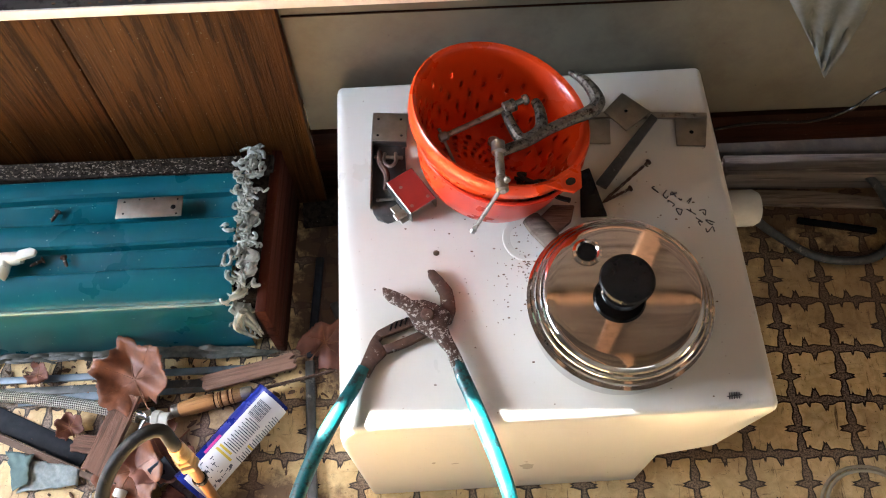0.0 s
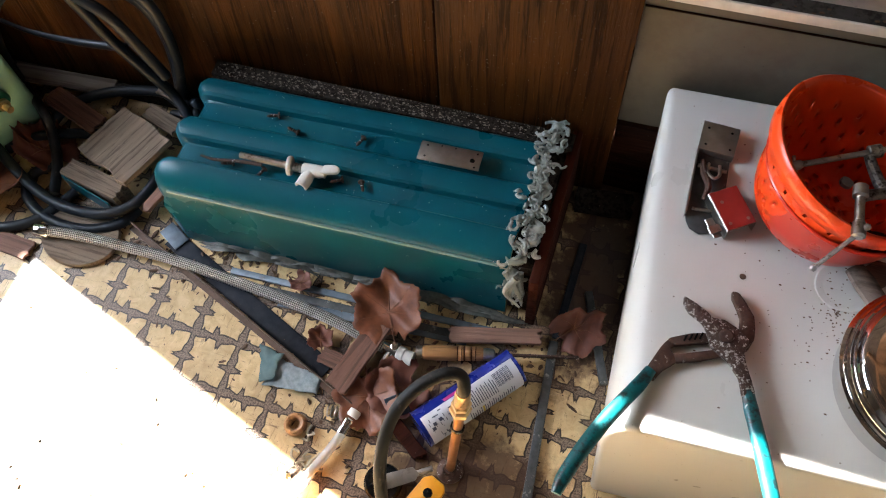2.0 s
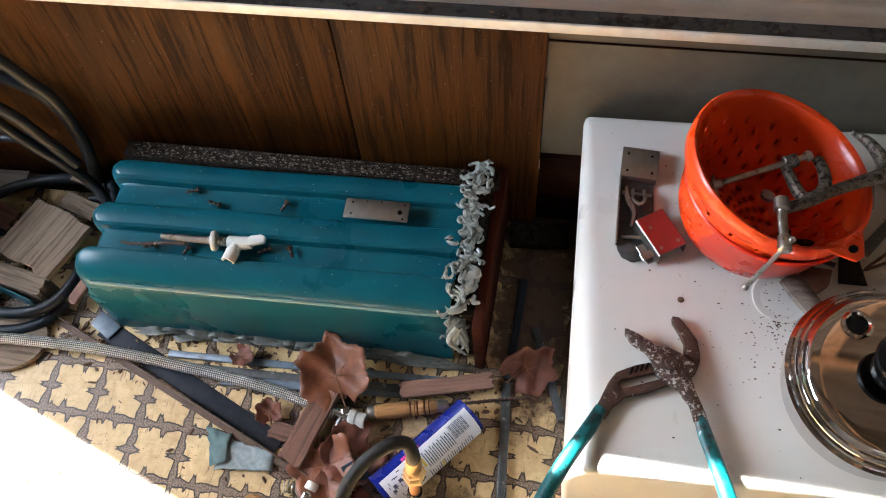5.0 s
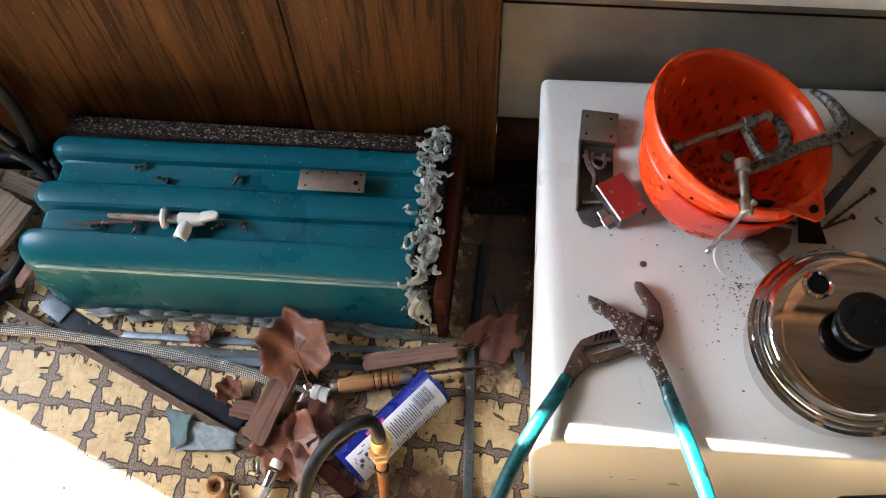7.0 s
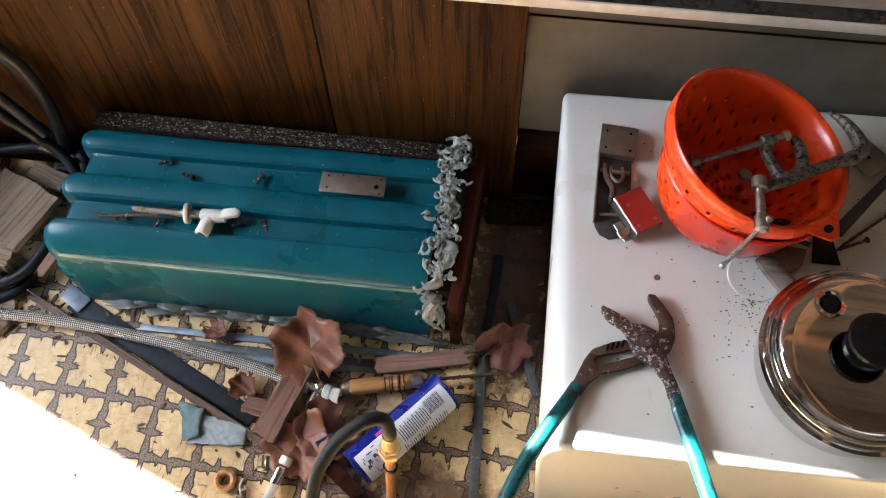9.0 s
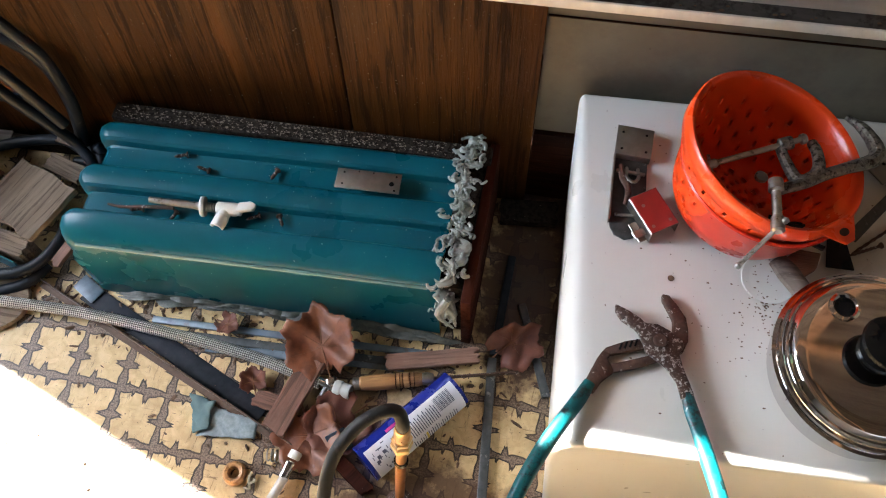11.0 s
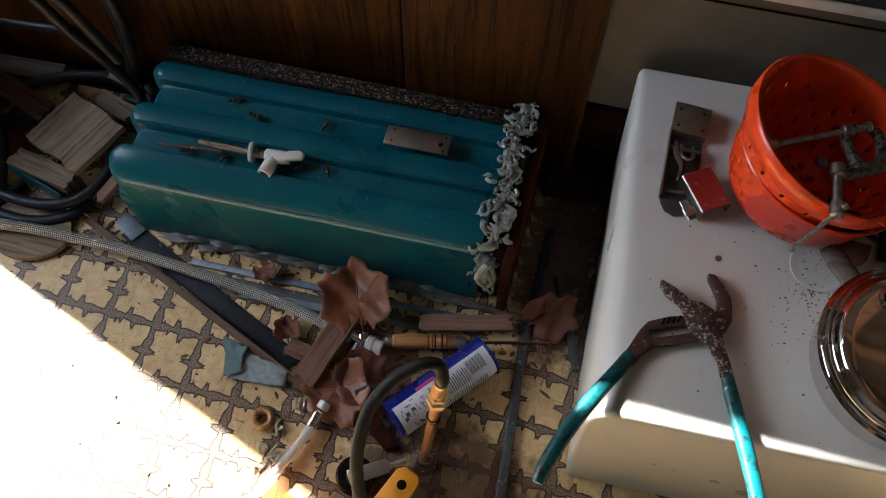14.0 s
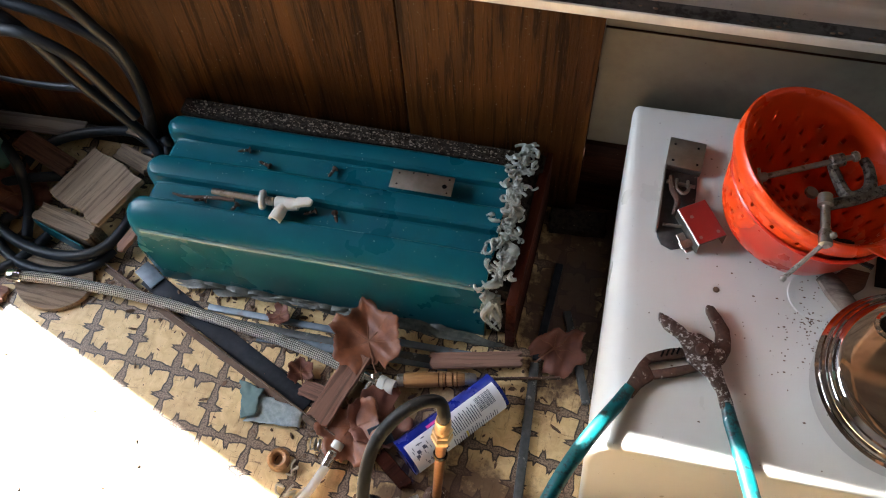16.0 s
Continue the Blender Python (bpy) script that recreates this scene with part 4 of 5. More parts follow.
# pliers
pl = thing("pliers", "rusty slip-joint pliers with teal dipped grips lying open on the tank", "pliers", pose(0, 0, 0.2815))
ja = slab([(-0.089, 0.382), (-0.075, 0.377), (-0.061, 0.370), (-0.055, 0.365), (-0.042, 0.366), (-0.029, 0.361), (-0.014, 0.351), (-0.012, 0.344), (-0.017, 0.337), (-0.011, 0.320), (-0.004, 0.306), (0.002, 0.292), (-0.011, 0.286), (-0.017, 0.304), (-0.030, 0.319), (-0.042, 0.326), (-0.051, 0.331), (-0.058, 0.346), (-0.064, 0.355), (-0.080, 0.363), (-0.088, 0.372)], 0.007, 0.0145, 0.0022)
part("jaw_lever", ja, SCALED, pl, "scaled steel jaw")
jb = slab([(-0.039, 0.405), (-0.031, 0.405), (-0.021, 0.394), (-0.011, 0.381), (-0.008, 0.368), (-0.007, 0.355), (-0.012, 0.340), (-0.030, 0.334), (-0.036, 0.350), (-0.024, 0.358), (-0.025, 0.375), (-0.031, 0.386), (-0.038, 0.397)], 0.0, 0.0085, 0.002)
slab([(-0.096, 0.328), (-0.093, 0.332), (-0.073, 0.343), (-0.040, 0.354), (-0.036, 0.345), (-0.060, 0.335), (-0.087, 0.3245)], 0.0, 0.0075, 0.0012, jb)
slab([(-0.087, 0.3150), (-0.079, 0.3170), (-0.055, 0.3275), (-0.036, 0.336), (-0.034, 0.328), (-0.060, 0.314), (-0.082, 0.306)], 0.0, 0.0075, 0.0012, jb)
slab([(-0.096, 0.328), (-0.087, 0.3245), (-0.091, 0.3195), (-0.087, 0.3150), (-0.082, 0.306), (-0.094, 0.293), (-0.101, 0.279), (-0.113, 0.286), (-0.109, 0.297), (-0.101, 0.319)], 0.0, 0.0075, 0.0012, jb)
part("jaw_lever", jb, RUSTY, pl)
for k in range(4):
    q = Vector((-0.062, 0.3425, 0)).lerp(Vector((-0.078, 0.3355, 0)), k / 3)
    part("slot_tooth", rod((q.x - 0.001, q.y - 0.004, 0.0078), (q.x + 0.001, q.y + 0.004, 0.0078), 0.0011, 8), BLACK, pl)
part("pivot", lathe([(0.0078, 0.014), (0.0076, 0.0165), (0.006, 0.0175), (0, 0.0175)], 24, None, Matrix.Translation((-0.038, 0.347, 0))), RUSTY, pl)
part("grip", sweep([(-0.106, 0.290, 0.006), (-0.116, 0.268, 0.007), (-0.129, 0.244, 0.009), (-0.145, 0.212, 0.010), (-0.159, 0.178, 0.010), (-0.168, 0.150, 0.010), (-0.171, 0.134, 0.010)], [0.0066, 0.0080, 0.0080, 0.0085, 0.0082, 0.0078, 0.0055], 14, 6, None, None, 0, 0.75), GRIP, pl, "teal dipped grip worn pale")
part("grip", sweep([(-0.006, 0.295, 0.010), (0.001, 0.275, 0.010), (0.009, 0.256, 0.010), (0.022, 0.223, 0.010), (0.034, 0.191, 0.010), (0.045, 0.157, 0.010), (0.050, 0.132, 0.010)], [0.0066, 0.0080, 0.0080, 0.0085, 0.0082, 0.0078, 0.0055], 14, 6, None, None, 0, 0.75), GRIP, pl)

# latch and bracket on the tank
latch = thing("toggle_latch", "zinc toggle latch with a red box end lying on the tank", "latch", pose(0, 0, 0.281))
base = [(-0.107, 0.578), (-0.068, 0.576), (-0.066, 0.53), (-0.068, 0.49)] + [(-0.086 + 0.018 * math.cos(a), 0.486 + 0.018 * math.sin(a)) for a in (-0.3, -0.8, -1.57, -2.3, -2.9)] + [(-0.106, 0.49)]
part("base_plate", slab(base, 0, 0.0025, 0.0008), GREYROD, latch)
part("rim", slab([(-0.109, 0.58), (-0.107, 0.58), (-0.105, 0.49), (-0.107, 0.486)], 0, 0.012, 0.0006), ZINC, latch)
part("top_plate", slab([(-0.109, 0.577), (-0.066, 0.575), (-0.064, 0.617), (-0.108, 0.619)], 0.010, 0.0125, 0.0008), ZINC, latch)
part("side_flange", slab([(-0.109, 0.577), (-0.066, 0.575), (-0.066, 0.578), (-0.109, 0.580)], 0.0, 0.010, 0.0006), ZINC, latch)
for x, y in ((-0.101, 0.609), (-0.073, 0.608), (-0.101, 0.585), (-0.072, 0.584)):
    part("rivet_hole", lathe([(0.0022, 0.0124), (0, 0.0128)], 12, None, Matrix.Translation((x, y, 0)), False), BLACK, latch)
part("spring_loop", sweep([(-0.092, 0.562, 0.007), (-0.092, 0.545, 0.014), (-0.084, 0.538, 0.016), (-0.078, 0.546, 0.013), (-0.079, 0.562, 0.007)], 0.0022, 8), STEEL, latch)
bx = bmesh.new()
bm_m = pose(-0.058, 0.5015, 0.0, 0, 0, 35)
box(-0.018, 0.018, -0.026, 0.026, 0.019, 0.0205, 0.0006, 1, bx, bm_m)
box(-0.018, -0.0165, -0.026, 0.026, 0.0, 0.019, 0.0005, 1, bx, bm_m)
box(0.0165, 0.018, -0.026, 0.026, 0.0, 0.019, 0.0005, 1, bx, bm_m)
part("box_channel", bx, ZINC, latch)
part("red_face", box(-0.0172, 0.0172, -0.0252, 0.0252, 0.0206, 0.0212, 0.0003, 1, None, bm_m), REDPAINT, latch, "red painted face")
for x, y in ((-0.011, -0.018), (0.011, -0.018), (-0.008, 0.010)):
    part("rivet_hole", lathe([(0.0022, 0.0213), (0, 0.0217)], 12, None, bm_m @ Matrix.Translation((x, y, 0)), False), ZINC, latch)
part("lever", sweep([(-0.099, 0.565, 0.006), (-0.096, 0.545, 0.012), (-0.088, 0.528, 0.013), (-0.090, 0.510, 0.010)], [0.003, 0.0045, 0.004, 0.0025], 8, 4), RUSTY, latch, "dark bent lever")
part("cross_pin", rod((-0.104, 0.556, 0.008), (-0.070, 0.555, 0.008), 0.0024, 10), STEEL, latch)
part("cross_pin", rod((-0.100, 0.497, 0.006), (-0.074, 0.499, 0.006), 0.002, 10), STEEL, latch)
part("lever", box(-0.034, -0.019, -0.020, -0.010, 0.009, 0.0125, 0.001, 1, None, bm_m), STEEL, latch)
part("lever", box(-0.030, -0.020, -0.024, 0.002, 0.005, 0.0065, 0.0006, 1, None, bm_m), ZINC, latch)

brk = thing("bracket_strip", "dull steel strip with two square tabs lying on the tank", "bracket", pose(0, 0, 0.281, 0, 0, 0))
part("strip", slab([(0.160, 0.622), (0.306, 0.618), (0.306, 0.610), (0.160, 0.614)], 0, 0.004, 0.0006), STEEL, brk)
part("tab", slab([(0.266, 0.612), (0.306, 0.611), (0.299, 0.570), (0.264, 0.571)], 0, 0.0028, 0.0006), ZINC, brk)
part("tab", slab([(0.150, 0.612), (0.186, 0.611), (0.184, 0.575), (0.150, 0.576)], 0, 0.0028, 0.0006), ZINC, brk)
part("screw_hole", lathe([(0.0035, 0.0027), (0, 0.0031)], 14, None, Matrix.Translation((0.284, 0.590, 0)), False), BLACK, brk)
ang = thing("angle_bracket", "grey bent angle bracket leaning on a steel strip", "bracket", pose(0, 0, 0.2855))
part("tab", slab([(0.203, 0.645), (0.236, 0.615), (0.203, 0.588), (0.178, 0.617)], 0.004, 0.0065, 0.0006), ZINC, ang)
part("leg", slab([(0.236, 0.613), (0.243, 0.606), (0.172, 0.508), (0.160, 0.516)], 0.0, 0.006, 0.0008), GREYROD, ang)
part("screw_hole", lathe([(0.003, 0.0064), (0, 0.0068)], 14, None, Matrix.Translation((0.205, 0.617, 0)), False), BLACK, ang)
for a, b in (((0.228, 0.549), (0.168, 0.494)), ((0.203, 0.512), (0.166, 0.492))):
    d = math.degrees(math.atan2(b[1] - a[1], b[0] - a[0]))
    screw("wood_screw", (a[0], a[1], 0.2795), d, math.dist(a, b), 0.0017, RUSTY, 0, "long rusty wood screw lying on the tank")
strap = tagged(part("rubber_strap", slab([(0.143, 0.535), (0.155, 0.540), (0.171, 0.474), (0.140, 0.473)], 0.2815, 0.285, 0.0008), BLACK), "black flat strap lying on the tank beside the colander", "strap")
chip = tagged(part("wood_chip", slab([(0.107, 0.487), (0.133, 0.486), (0.128, 0.466), (0.106, 0.446), (0.084, 0.463)], 0.2815, 0.290, 0.0015), SPLINT), "reddish splintered wood chip on the tank", "wood chip")
cr = bmesh.new()
for k in range(260):
    a, r = rnd.uniform(0, 6.28), abs(rnd.gauss(0, 0.05))
    x, y = 0.075 + r * math.cos(a) * 0.7, 0.415 + r * math.sin(a)
    if k > 150:
        x, y = rnd.uniform(-0.10, 0.30), rnd.uniform(0.25, 0.62)
    bmesh.ops.create_icosphere(cr, subdivisions=1, radius=rnd.uniform(0.0004, 0.0011), matrix=Matrix.Translation((x, y, 0.2806)) @ Matrix.Diagonal((rnd.uniform(0.7, 2), 1, 0.6, 1)))
tagged(part("wood_crumbs", cr, CRUMB), "brown crumbs and filings strewn on the tank", "crumbs", kind="stuff")
dot = tagged(part("dirt_spot", lathe([(0.004, 0.2798), (0.0025, 0.2812), (0, 0.2814)], 12, None, Matrix.Translation((-0.029, 0.430, 0))), CRUMB), "dark dirt spot on the tank", "dirt")

# ---- floor clutter ----
def leaf(name, p, deg, size, material, label, tilt=(6, 4), curl=0.25):
    """A dry plane leaf: five pointed lobes with toothed edges, cupped and veined."""
    ob = thing(name, label, "leaf", pose(p[0], p[1], p[2], tilt[0], tilt[1], deg), group="dry leaves")
    tips = ((90, 1.0), (42, 0.93), (138, 0.95), (-8, 0.80), (190, 0.76))
    rl = random.Random(int(size * 1e4) + int(deg))
    own = bmesh.new()
    n_a, n_r = 72, 6
    rows = []
    for k in range(n_a):
        a = 360 * k / n_a - 90
        r = 0.86
        for ta, tr in tips:
            d = abs((a - ta + 180) % 360 - 180)
            r = max(r, tr * max(0.0, 1 - d / 62) ** 0.16 * (0.97 if k % 4 else 1.03))
        if abs((a + 90 + 180) % 360 - 180) < 25:
            r *= 0.62
        r *= rl.uniform(0.93, 1.03) * (1 + 0.09 * math.sin(k * 0.55 + deg))
        rows.append([(r * j / n_r, a) for j in range(1, n_r + 1)])

    def lift(x, y):
        rr = x * x + y * y
        return curl * size * (rr * 0.45 + 0.13 * math.sin(5 * x + 1.3) * math.cos(4 * y) + 0.09 * math.sin(9 * x + 7 * y + deg) + 0.42 * abs(x) - 0.1 * max(0.0, abs(y - 0.3) - 0.2)) + 0.03 * size

    hub = own.verts.new((0, 0, lift(0, 0)))
    vs = []
    for row in rows:
        vs.append([])
        for r, a in row:
            x, y = r * math.cos(radians(a)), r * math.sin(radians(a))
            vs[-1].append(own.verts.new((x * size, y * size, lift(x, y))))
    for k in range(n_a):
        a, b = vs[k], vs[(k + 1) % n_a]
        own.faces.new((hub, a[0], b[0]))
        for j in range(n_r - 1):
            own.faces.new((a[j], a[j + 1], b[j + 1], b[j]))
    blade = part("blade", own, material, ob, smooth=70)
    blade.modifiers.new("thickness", 'SOLIDIFY').thickness = 0.0006
    for ta, tr in tips:
        pts = []
        for j in range(6):
            r = tr * 0.92 * j / 5
            x, y = r * math.cos(radians(ta)), r * math.sin(radians(ta))
            pts.append((x * size, y * size, lift(x, y) + 0.0006))
        part("vein", sweep(pts, [0.0011, 0.0007, 0.0003], 5, 3), VEIN, ob)
    part("stalk", sweep([(0, 0, lift(0, 0)), (0.03 * size, -0.5 * size, 0.1 * size * curl), (0.1 * size, -0.95 * size, 0.02 * size)], [0.0014, 0.001, 0.0012], 6, 5), VEIN, ob)
    return ob


leaf("plane_leaf", (-0.456, 0.362, 0.026), 20, 0.060, LEAF, "large curled brown plane leaf lying on metal strips", (12, -8), 0.55)
leaf("plane_leaf", (-0.197, 0.420, 0.022), -25, 0.046, LEAFDARK, "dark red-brown dry leaf leaning between the cover and the tank", (34, 40), 0.7)
leaf("plane_leaf", (-0.446, 0.238, 0.012), 200, 0.054, LEAF, "crumpled brown leaf with its stalk up beside a can", (-8, 8), 0.4)
leaf("plane_leaf", (-0.412, 0.262, 0.010), 130, 0.050, LEAFDARK, "dark crumpled leaf half under a steel plate", (6, -6), 0.4)
leaf("plane_leaf", (-1.10, 0.47, 0.02), 60, 0.06, LEAFDARK, "dark dry leaf caught in the hose coils", (12, 30), 0.5)
leaf("plane_leaf", (-1.16, 0.395, 0.014), 170, 0.07, LEAF, "brown dry leaf lying inside the hose coils", (5, 5), 0.4)
leaf("plane_leaf", (-0.875, 0.585, 0.03), 250, 0.035, LEAF, "small dry leaf in the corner behind the blocks", (5, 5), 0.4)
leaf("plane_leaf", (-0.605, 0.375, 0.012), 250, 0.020, LEAFDARK, "scrap of dry leaf by the foot of the cover", (5, 5), 0.6)
leaf("plane_leaf", (-0.545, 0.300, 0.008), 20, 0.022, LEAFDARK, "scrap of dry leaf on the floor", (15, 5), 0.6)


def splint(name, quad, z, t, label, material=None, category="wood offcut", rag=0.004, slope=0.0):
    """A broken piece of wood: a slab with ragged ends, given by its corners; a and b are one end."""
    a, b, c, d = [Vector((x, y, 0)) for x, y in quad]
    origin = (a + d) / 2
    way = ((b + c) / 2 - origin)
    length, width = way.length, (a - d).length
    rl = random.Random(int(abs(a.x) * 1e4))
    outline = []
    for k in range(7):
        outline.append((length * k / 6, -width / 2 + rl.uniform(-0.0008, 0.0008)))
    for k in range(1, 6):
        outline.append((length + rl.uniform(-rag, rag), -width / 2 + width * k / 6))
    for k in range(7):
        outline.append((length * (6 - k) / 6, width / 2 + rl.uniform(-0.0008, 0.0008)))
    for k in range(1, 6):
        outline.append((rl.uniform(-rag, rag), width / 2 - width * k / 6))
    ob = part(name, slab(outline, 0, t, 0.0007, None, None, 1), material or SPLINT, smooth=20)
    ob.matrix_basis = pose(origin.x, origin.y, z, 0, slope, math.degrees(math.atan2(way.y, way.x)))
    return tagged(ob, label, category, "wood offcuts")


splint("wood_splint", ((-0.364, 0.370), (-0.243, 0.406), (-0.235, 0.377), (-0.358, 0.348)), 0.013, 0.008, "reddish splintered offcut lying over metal strips", rag=0.007)
splint("wood_splint", ((-0.480, 0.349), (-0.517, 0.238), (-0.473, 0.228), (-0.448, 0.338)), 0.018, 0.009, "long reddish wood offcut lying across the hose end", rag=0.003)
splint("wood_splint", ((-0.536, 0.290), (-0.488, 0.282), (-0.486, 0.262), (-0.536, 0.266)), 0.008, 0.006, "dark reddish scrap of wood on the floor")
splint("wood_board", ((-0.988, 0.568), (-1.031, 0.464), (-0.912, 0.449), (-0.884, 0.532)), 0.045, 0.012, "weathered grey brown board lying on a broken block", BLOCK_WOOD, rag=0.004)
block = splint("wood_block", ((-1.035, 0.462), (-0.925, 0.452), (-0.935, 0.404), (-1.034, 0.430)), 0.0, 0.045, "broken wooden block with a teal painted side", BLOCK_WOOD, rag=0.004)
part("painted_side", box(0, 0.1005, -0.002, 0.0004, 0.003, 0.043, 0.0006, 1, None, block.matrix_basis.inverted() @ along((-1.034, 0.4292), (-0.935, 0.4032))), TEAL, block, "teal painted side")
splint("wood_splint", ((-1.117, 0.580), (-1.015, 0.544), (-1.025, 0.515), (-1.132, 0.547)), 0.045, 0.006, "reddish wood strip leaning on the hoses", slope=3)
splint("wood_splint", ((-0.888, 0.420), (-0.845, 0.490), (-0.838, 0.480), (-0.872, 0.412)), 0.028, 0.008, "reddish splinter leaning on the teal cover", slope=-18)
splint("wood_splint", ((-1.145, 0.328), (-1.040, 0.318), (-1.043, 0.292), (-1.148, 0.295)), 0.002, 0.006, "flat brown wood strip on the floor by the hose")
splint("wood_splint", ((-1.03, 0.375), (-0.93, 0.378), (-0.93, 0.355), (-1.03, 0.352)), 0.004, 0.006, "brown wood strip under the hose")
splint("wood_splint", ((-0.96, 0.60), (-0.89, 0.575), (-0.90, 0.555), (-0.965, 0.57)), 0.03, 0.006, "pale splintered scrap behind the block", BLOCK_WOOD)
splint("wood_splint", ((-0.95, 0.63), (-0.90, 0.62), (-0.90, 0.60), (-0.95, 0.61)), 0.05, 0.006, "pale splintered scrap against the wall", BLOCK_WOOD)
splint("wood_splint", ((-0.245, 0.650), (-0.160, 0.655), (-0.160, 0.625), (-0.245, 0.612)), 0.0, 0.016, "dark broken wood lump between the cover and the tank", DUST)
disc = tagged(part("round_board", lathe([(0, 0.0), (0.082, 0.0), (0.085, 0.004), (0.082, 0.010), (0, 0.011)], 40, None, Matrix.Translation((-0.975, 0.352, 0.0)) @ Matrix.Diagonal((0.78, 0.62, 1, 1))), BLOCK_WOOD), "round pale wooden disc lying under the braided hose", "wooden disc")

# strips and rods on the floor
def bar(name, a, b, w, t, z, material, label, category="strip", bevel=0.001):
    ob = part(name, box(0, math.dist(a, b), -w / 2, w / 2, 0, t, bevel), material)
    ob.matrix_basis = along(a, b, z)
    return tagged(ob, label, category)


bar("metal_strip", (-0.835, 0.392), (-0.520, 0.258), 0.030, 0.003, 0.0, DARKMETAL, "flat blue-black metal strip lying on the floor")
bar("tape_scrap", (-0.850, 0.405), (-0.812, 0.384), 0.026, 0.002, 0.0045, BLUEROD, "blue-grey tape scrap stuck to a dark strip", "tape")
ang2 = thing("angle_iron", "thin brown angle iron lying across the floor", "angle iron", along((-0.905, 0.390), (-0.468, 0.218), 0.0035))
LA = math.dist((-0.905, 0.390), (-0.468, 0.218))
part("flange", box(0, LA, -0.005, 0.005, 0.0, 0.002, 0.0005, 1), RUSTSTRIP, ang2)
part("flange", box(0, LA, 0.003, 0.005, 0.002, 0.013, 0.0005, 1), RUSTSTRIP, ang2)
bar("grey_rod", (-0.219, 0.395), (-0.185, 0.020), 0.013, 0.009, 0.0, GREYROD, "ribbed dark grey metal rod lying on the floor", "rod", 0.002)
bar("grey_rod", (-0.190, 0.485), (-0.136, 0.352), 0.012, 0.009, 0.0, GREYROD, "dark grey metal rod beside the tank", "rod", 0.002)
bar("grey_rod", (-0.215, 0.56), (-0.218, 0.40), 0.012, 0.008, 0.0, DARKMETAL, "dark metal rod beside the cover", "rod", 0.002)
bar("trim_strip", (-0.72, 0.366), (-0.250, 0.388), 0.010, 0.006, 0.0, BLUEROD, "blue-grey metal trim strip along the cover", "strip", 0.001)
bar("trim_strip", (-0.70, 0.350), (-0.330, 0.366), 0.012, 0.004, 0.0, GREYROD, "grey metal trim strip along the cover", "strip", 0.001)
bar("trim_strip", (-0.63, 0.338), (-0.340, 0.360), 0.013, 0.003, 0.0005, BLUEROD, "pale blue plastic trim strip on the floor", "strip", 0.001)
bar("wall_strip", (-1.23, 0.598), (-1.04, 0.612), 0.034, 0.004, 0.028, PLANK_GREY, "dirty pale grey strip lying by the wall", "strip", 0.001)
bar("skirting_strip", (-1.30, 0.612), (-0.83, 0.628), 0.012, 0.03, 0.0, DUST, "dusty skirting strip by the wall", "strip", 0.002)

# braided hose with its valve, turned handle
bh = thing("braided_hose", "steel braided water hose lying along the floor", "hose")
part("hose", sweep([(-1.035, 0.338, 0.022), (-0.98, 0.345, 0.022), (-0.926, 0.349, 0.020), (-0.813, 0.353, 0.015), (-0.664, 0.345, 0.013), (-0.561, 0.335, 0.012), (-0.490, 0.322, 0.013), (-0.45, 0.312, 0.016)], 0.0084, 16, 10, None, None, 160), BRAID, bh)
part("ferrule", lathe([(0.0102, 0), (0.0112, 0.002), (0.0112, 0.022), (0.0102, 0.024)], 24, None, turn_to((-1.040, 0.337, 0.022), (0.055, 0.007, 0))), CHROME, bh, "crimped chrome ferrule")
vv = thing("angle_valve", "chrome angle valve with a grey cap nut on the floor", "valve")
part("body", rod((-0.452, 0.315, 0.016), (-0.425, 0.308, 0.017), 0.0075, 18, rod((-0.436, 0.313, 0.016), (-0.444, 0.288, 0.016), 0.006, 16)), CHROME, vv)
part("spindle_nut", lathe([(0.009, 0), (0.009, 0.008), (0.006, 0.010)], 6, None, turn_to((-0.432, 0.313, 0.018), (-0.5, 1, 0.3))), CHROME, vv)
part("cap_nut", lathe([(0.010, 0), (0.0118, 0.002), (0.0118, 0.010), (0.0105, 0.012), (0.0105, 0.024), (0.008, 0.0245), (0.008, 0.015), (0, 0.015)], 22, None, turn_to((-0.428, 0.309, 0.018), (1, -0.12, 0.05))), GREYPL, vv, "grey plastic cap nut")
hd = thing("turned_handle", "turned wooden tool handle with a rusty blade", "handle", turn_to((-0.404, 0.320, 0.014), (0.108, 0.028, 0.0)))
part("grip", lathe([(0.0075, 0.008), (0.0105, 0.012), (0.0115, 0.03), (0.0112, 0.05), (0.0105, 0.058), (0.0095, 0.060), (0.0105, 0.062), (0.0108, 0.068), (0.0095, 0.070), (0.0105, 0.072), (0.0105, 0.078), (0.0092, 0.080), (0.0102, 0.082), (0.010, 0.092), (0.0085, 0.098)], 28), CORK, hd)
part("ferrule", lathe([(0.0085, 0.0), (0.009, 0.002), (0.009, 0.009), (0.0075, 0.010)], 24), STEEL, hd)
part("ferrule", lathe([(0.0088, 0.097), (0.009, 0.104), (0.0075, 0.112), (0.004, 0.114)], 24), STEEL, hd)
for z in (0.0600, 0.0660, 0.0700, 0.0800, 0.0860):
    part("burnt_ring", lathe([(0.0098, z - 0.0006), (0.0110, z - 0.0004), (0.0110, z + 0.0004), (0.0098, z + 0.0006)], 28, None, None, False), BOARD_RED, hd, "burnt dark ring" if z == 0.0600 else "")
part("blade", box(-0.0015, 0.0015, -0.004, 0.004, 0.112, 0.232, 0.0008, 1), RUSTY, hd, "rusty blade")

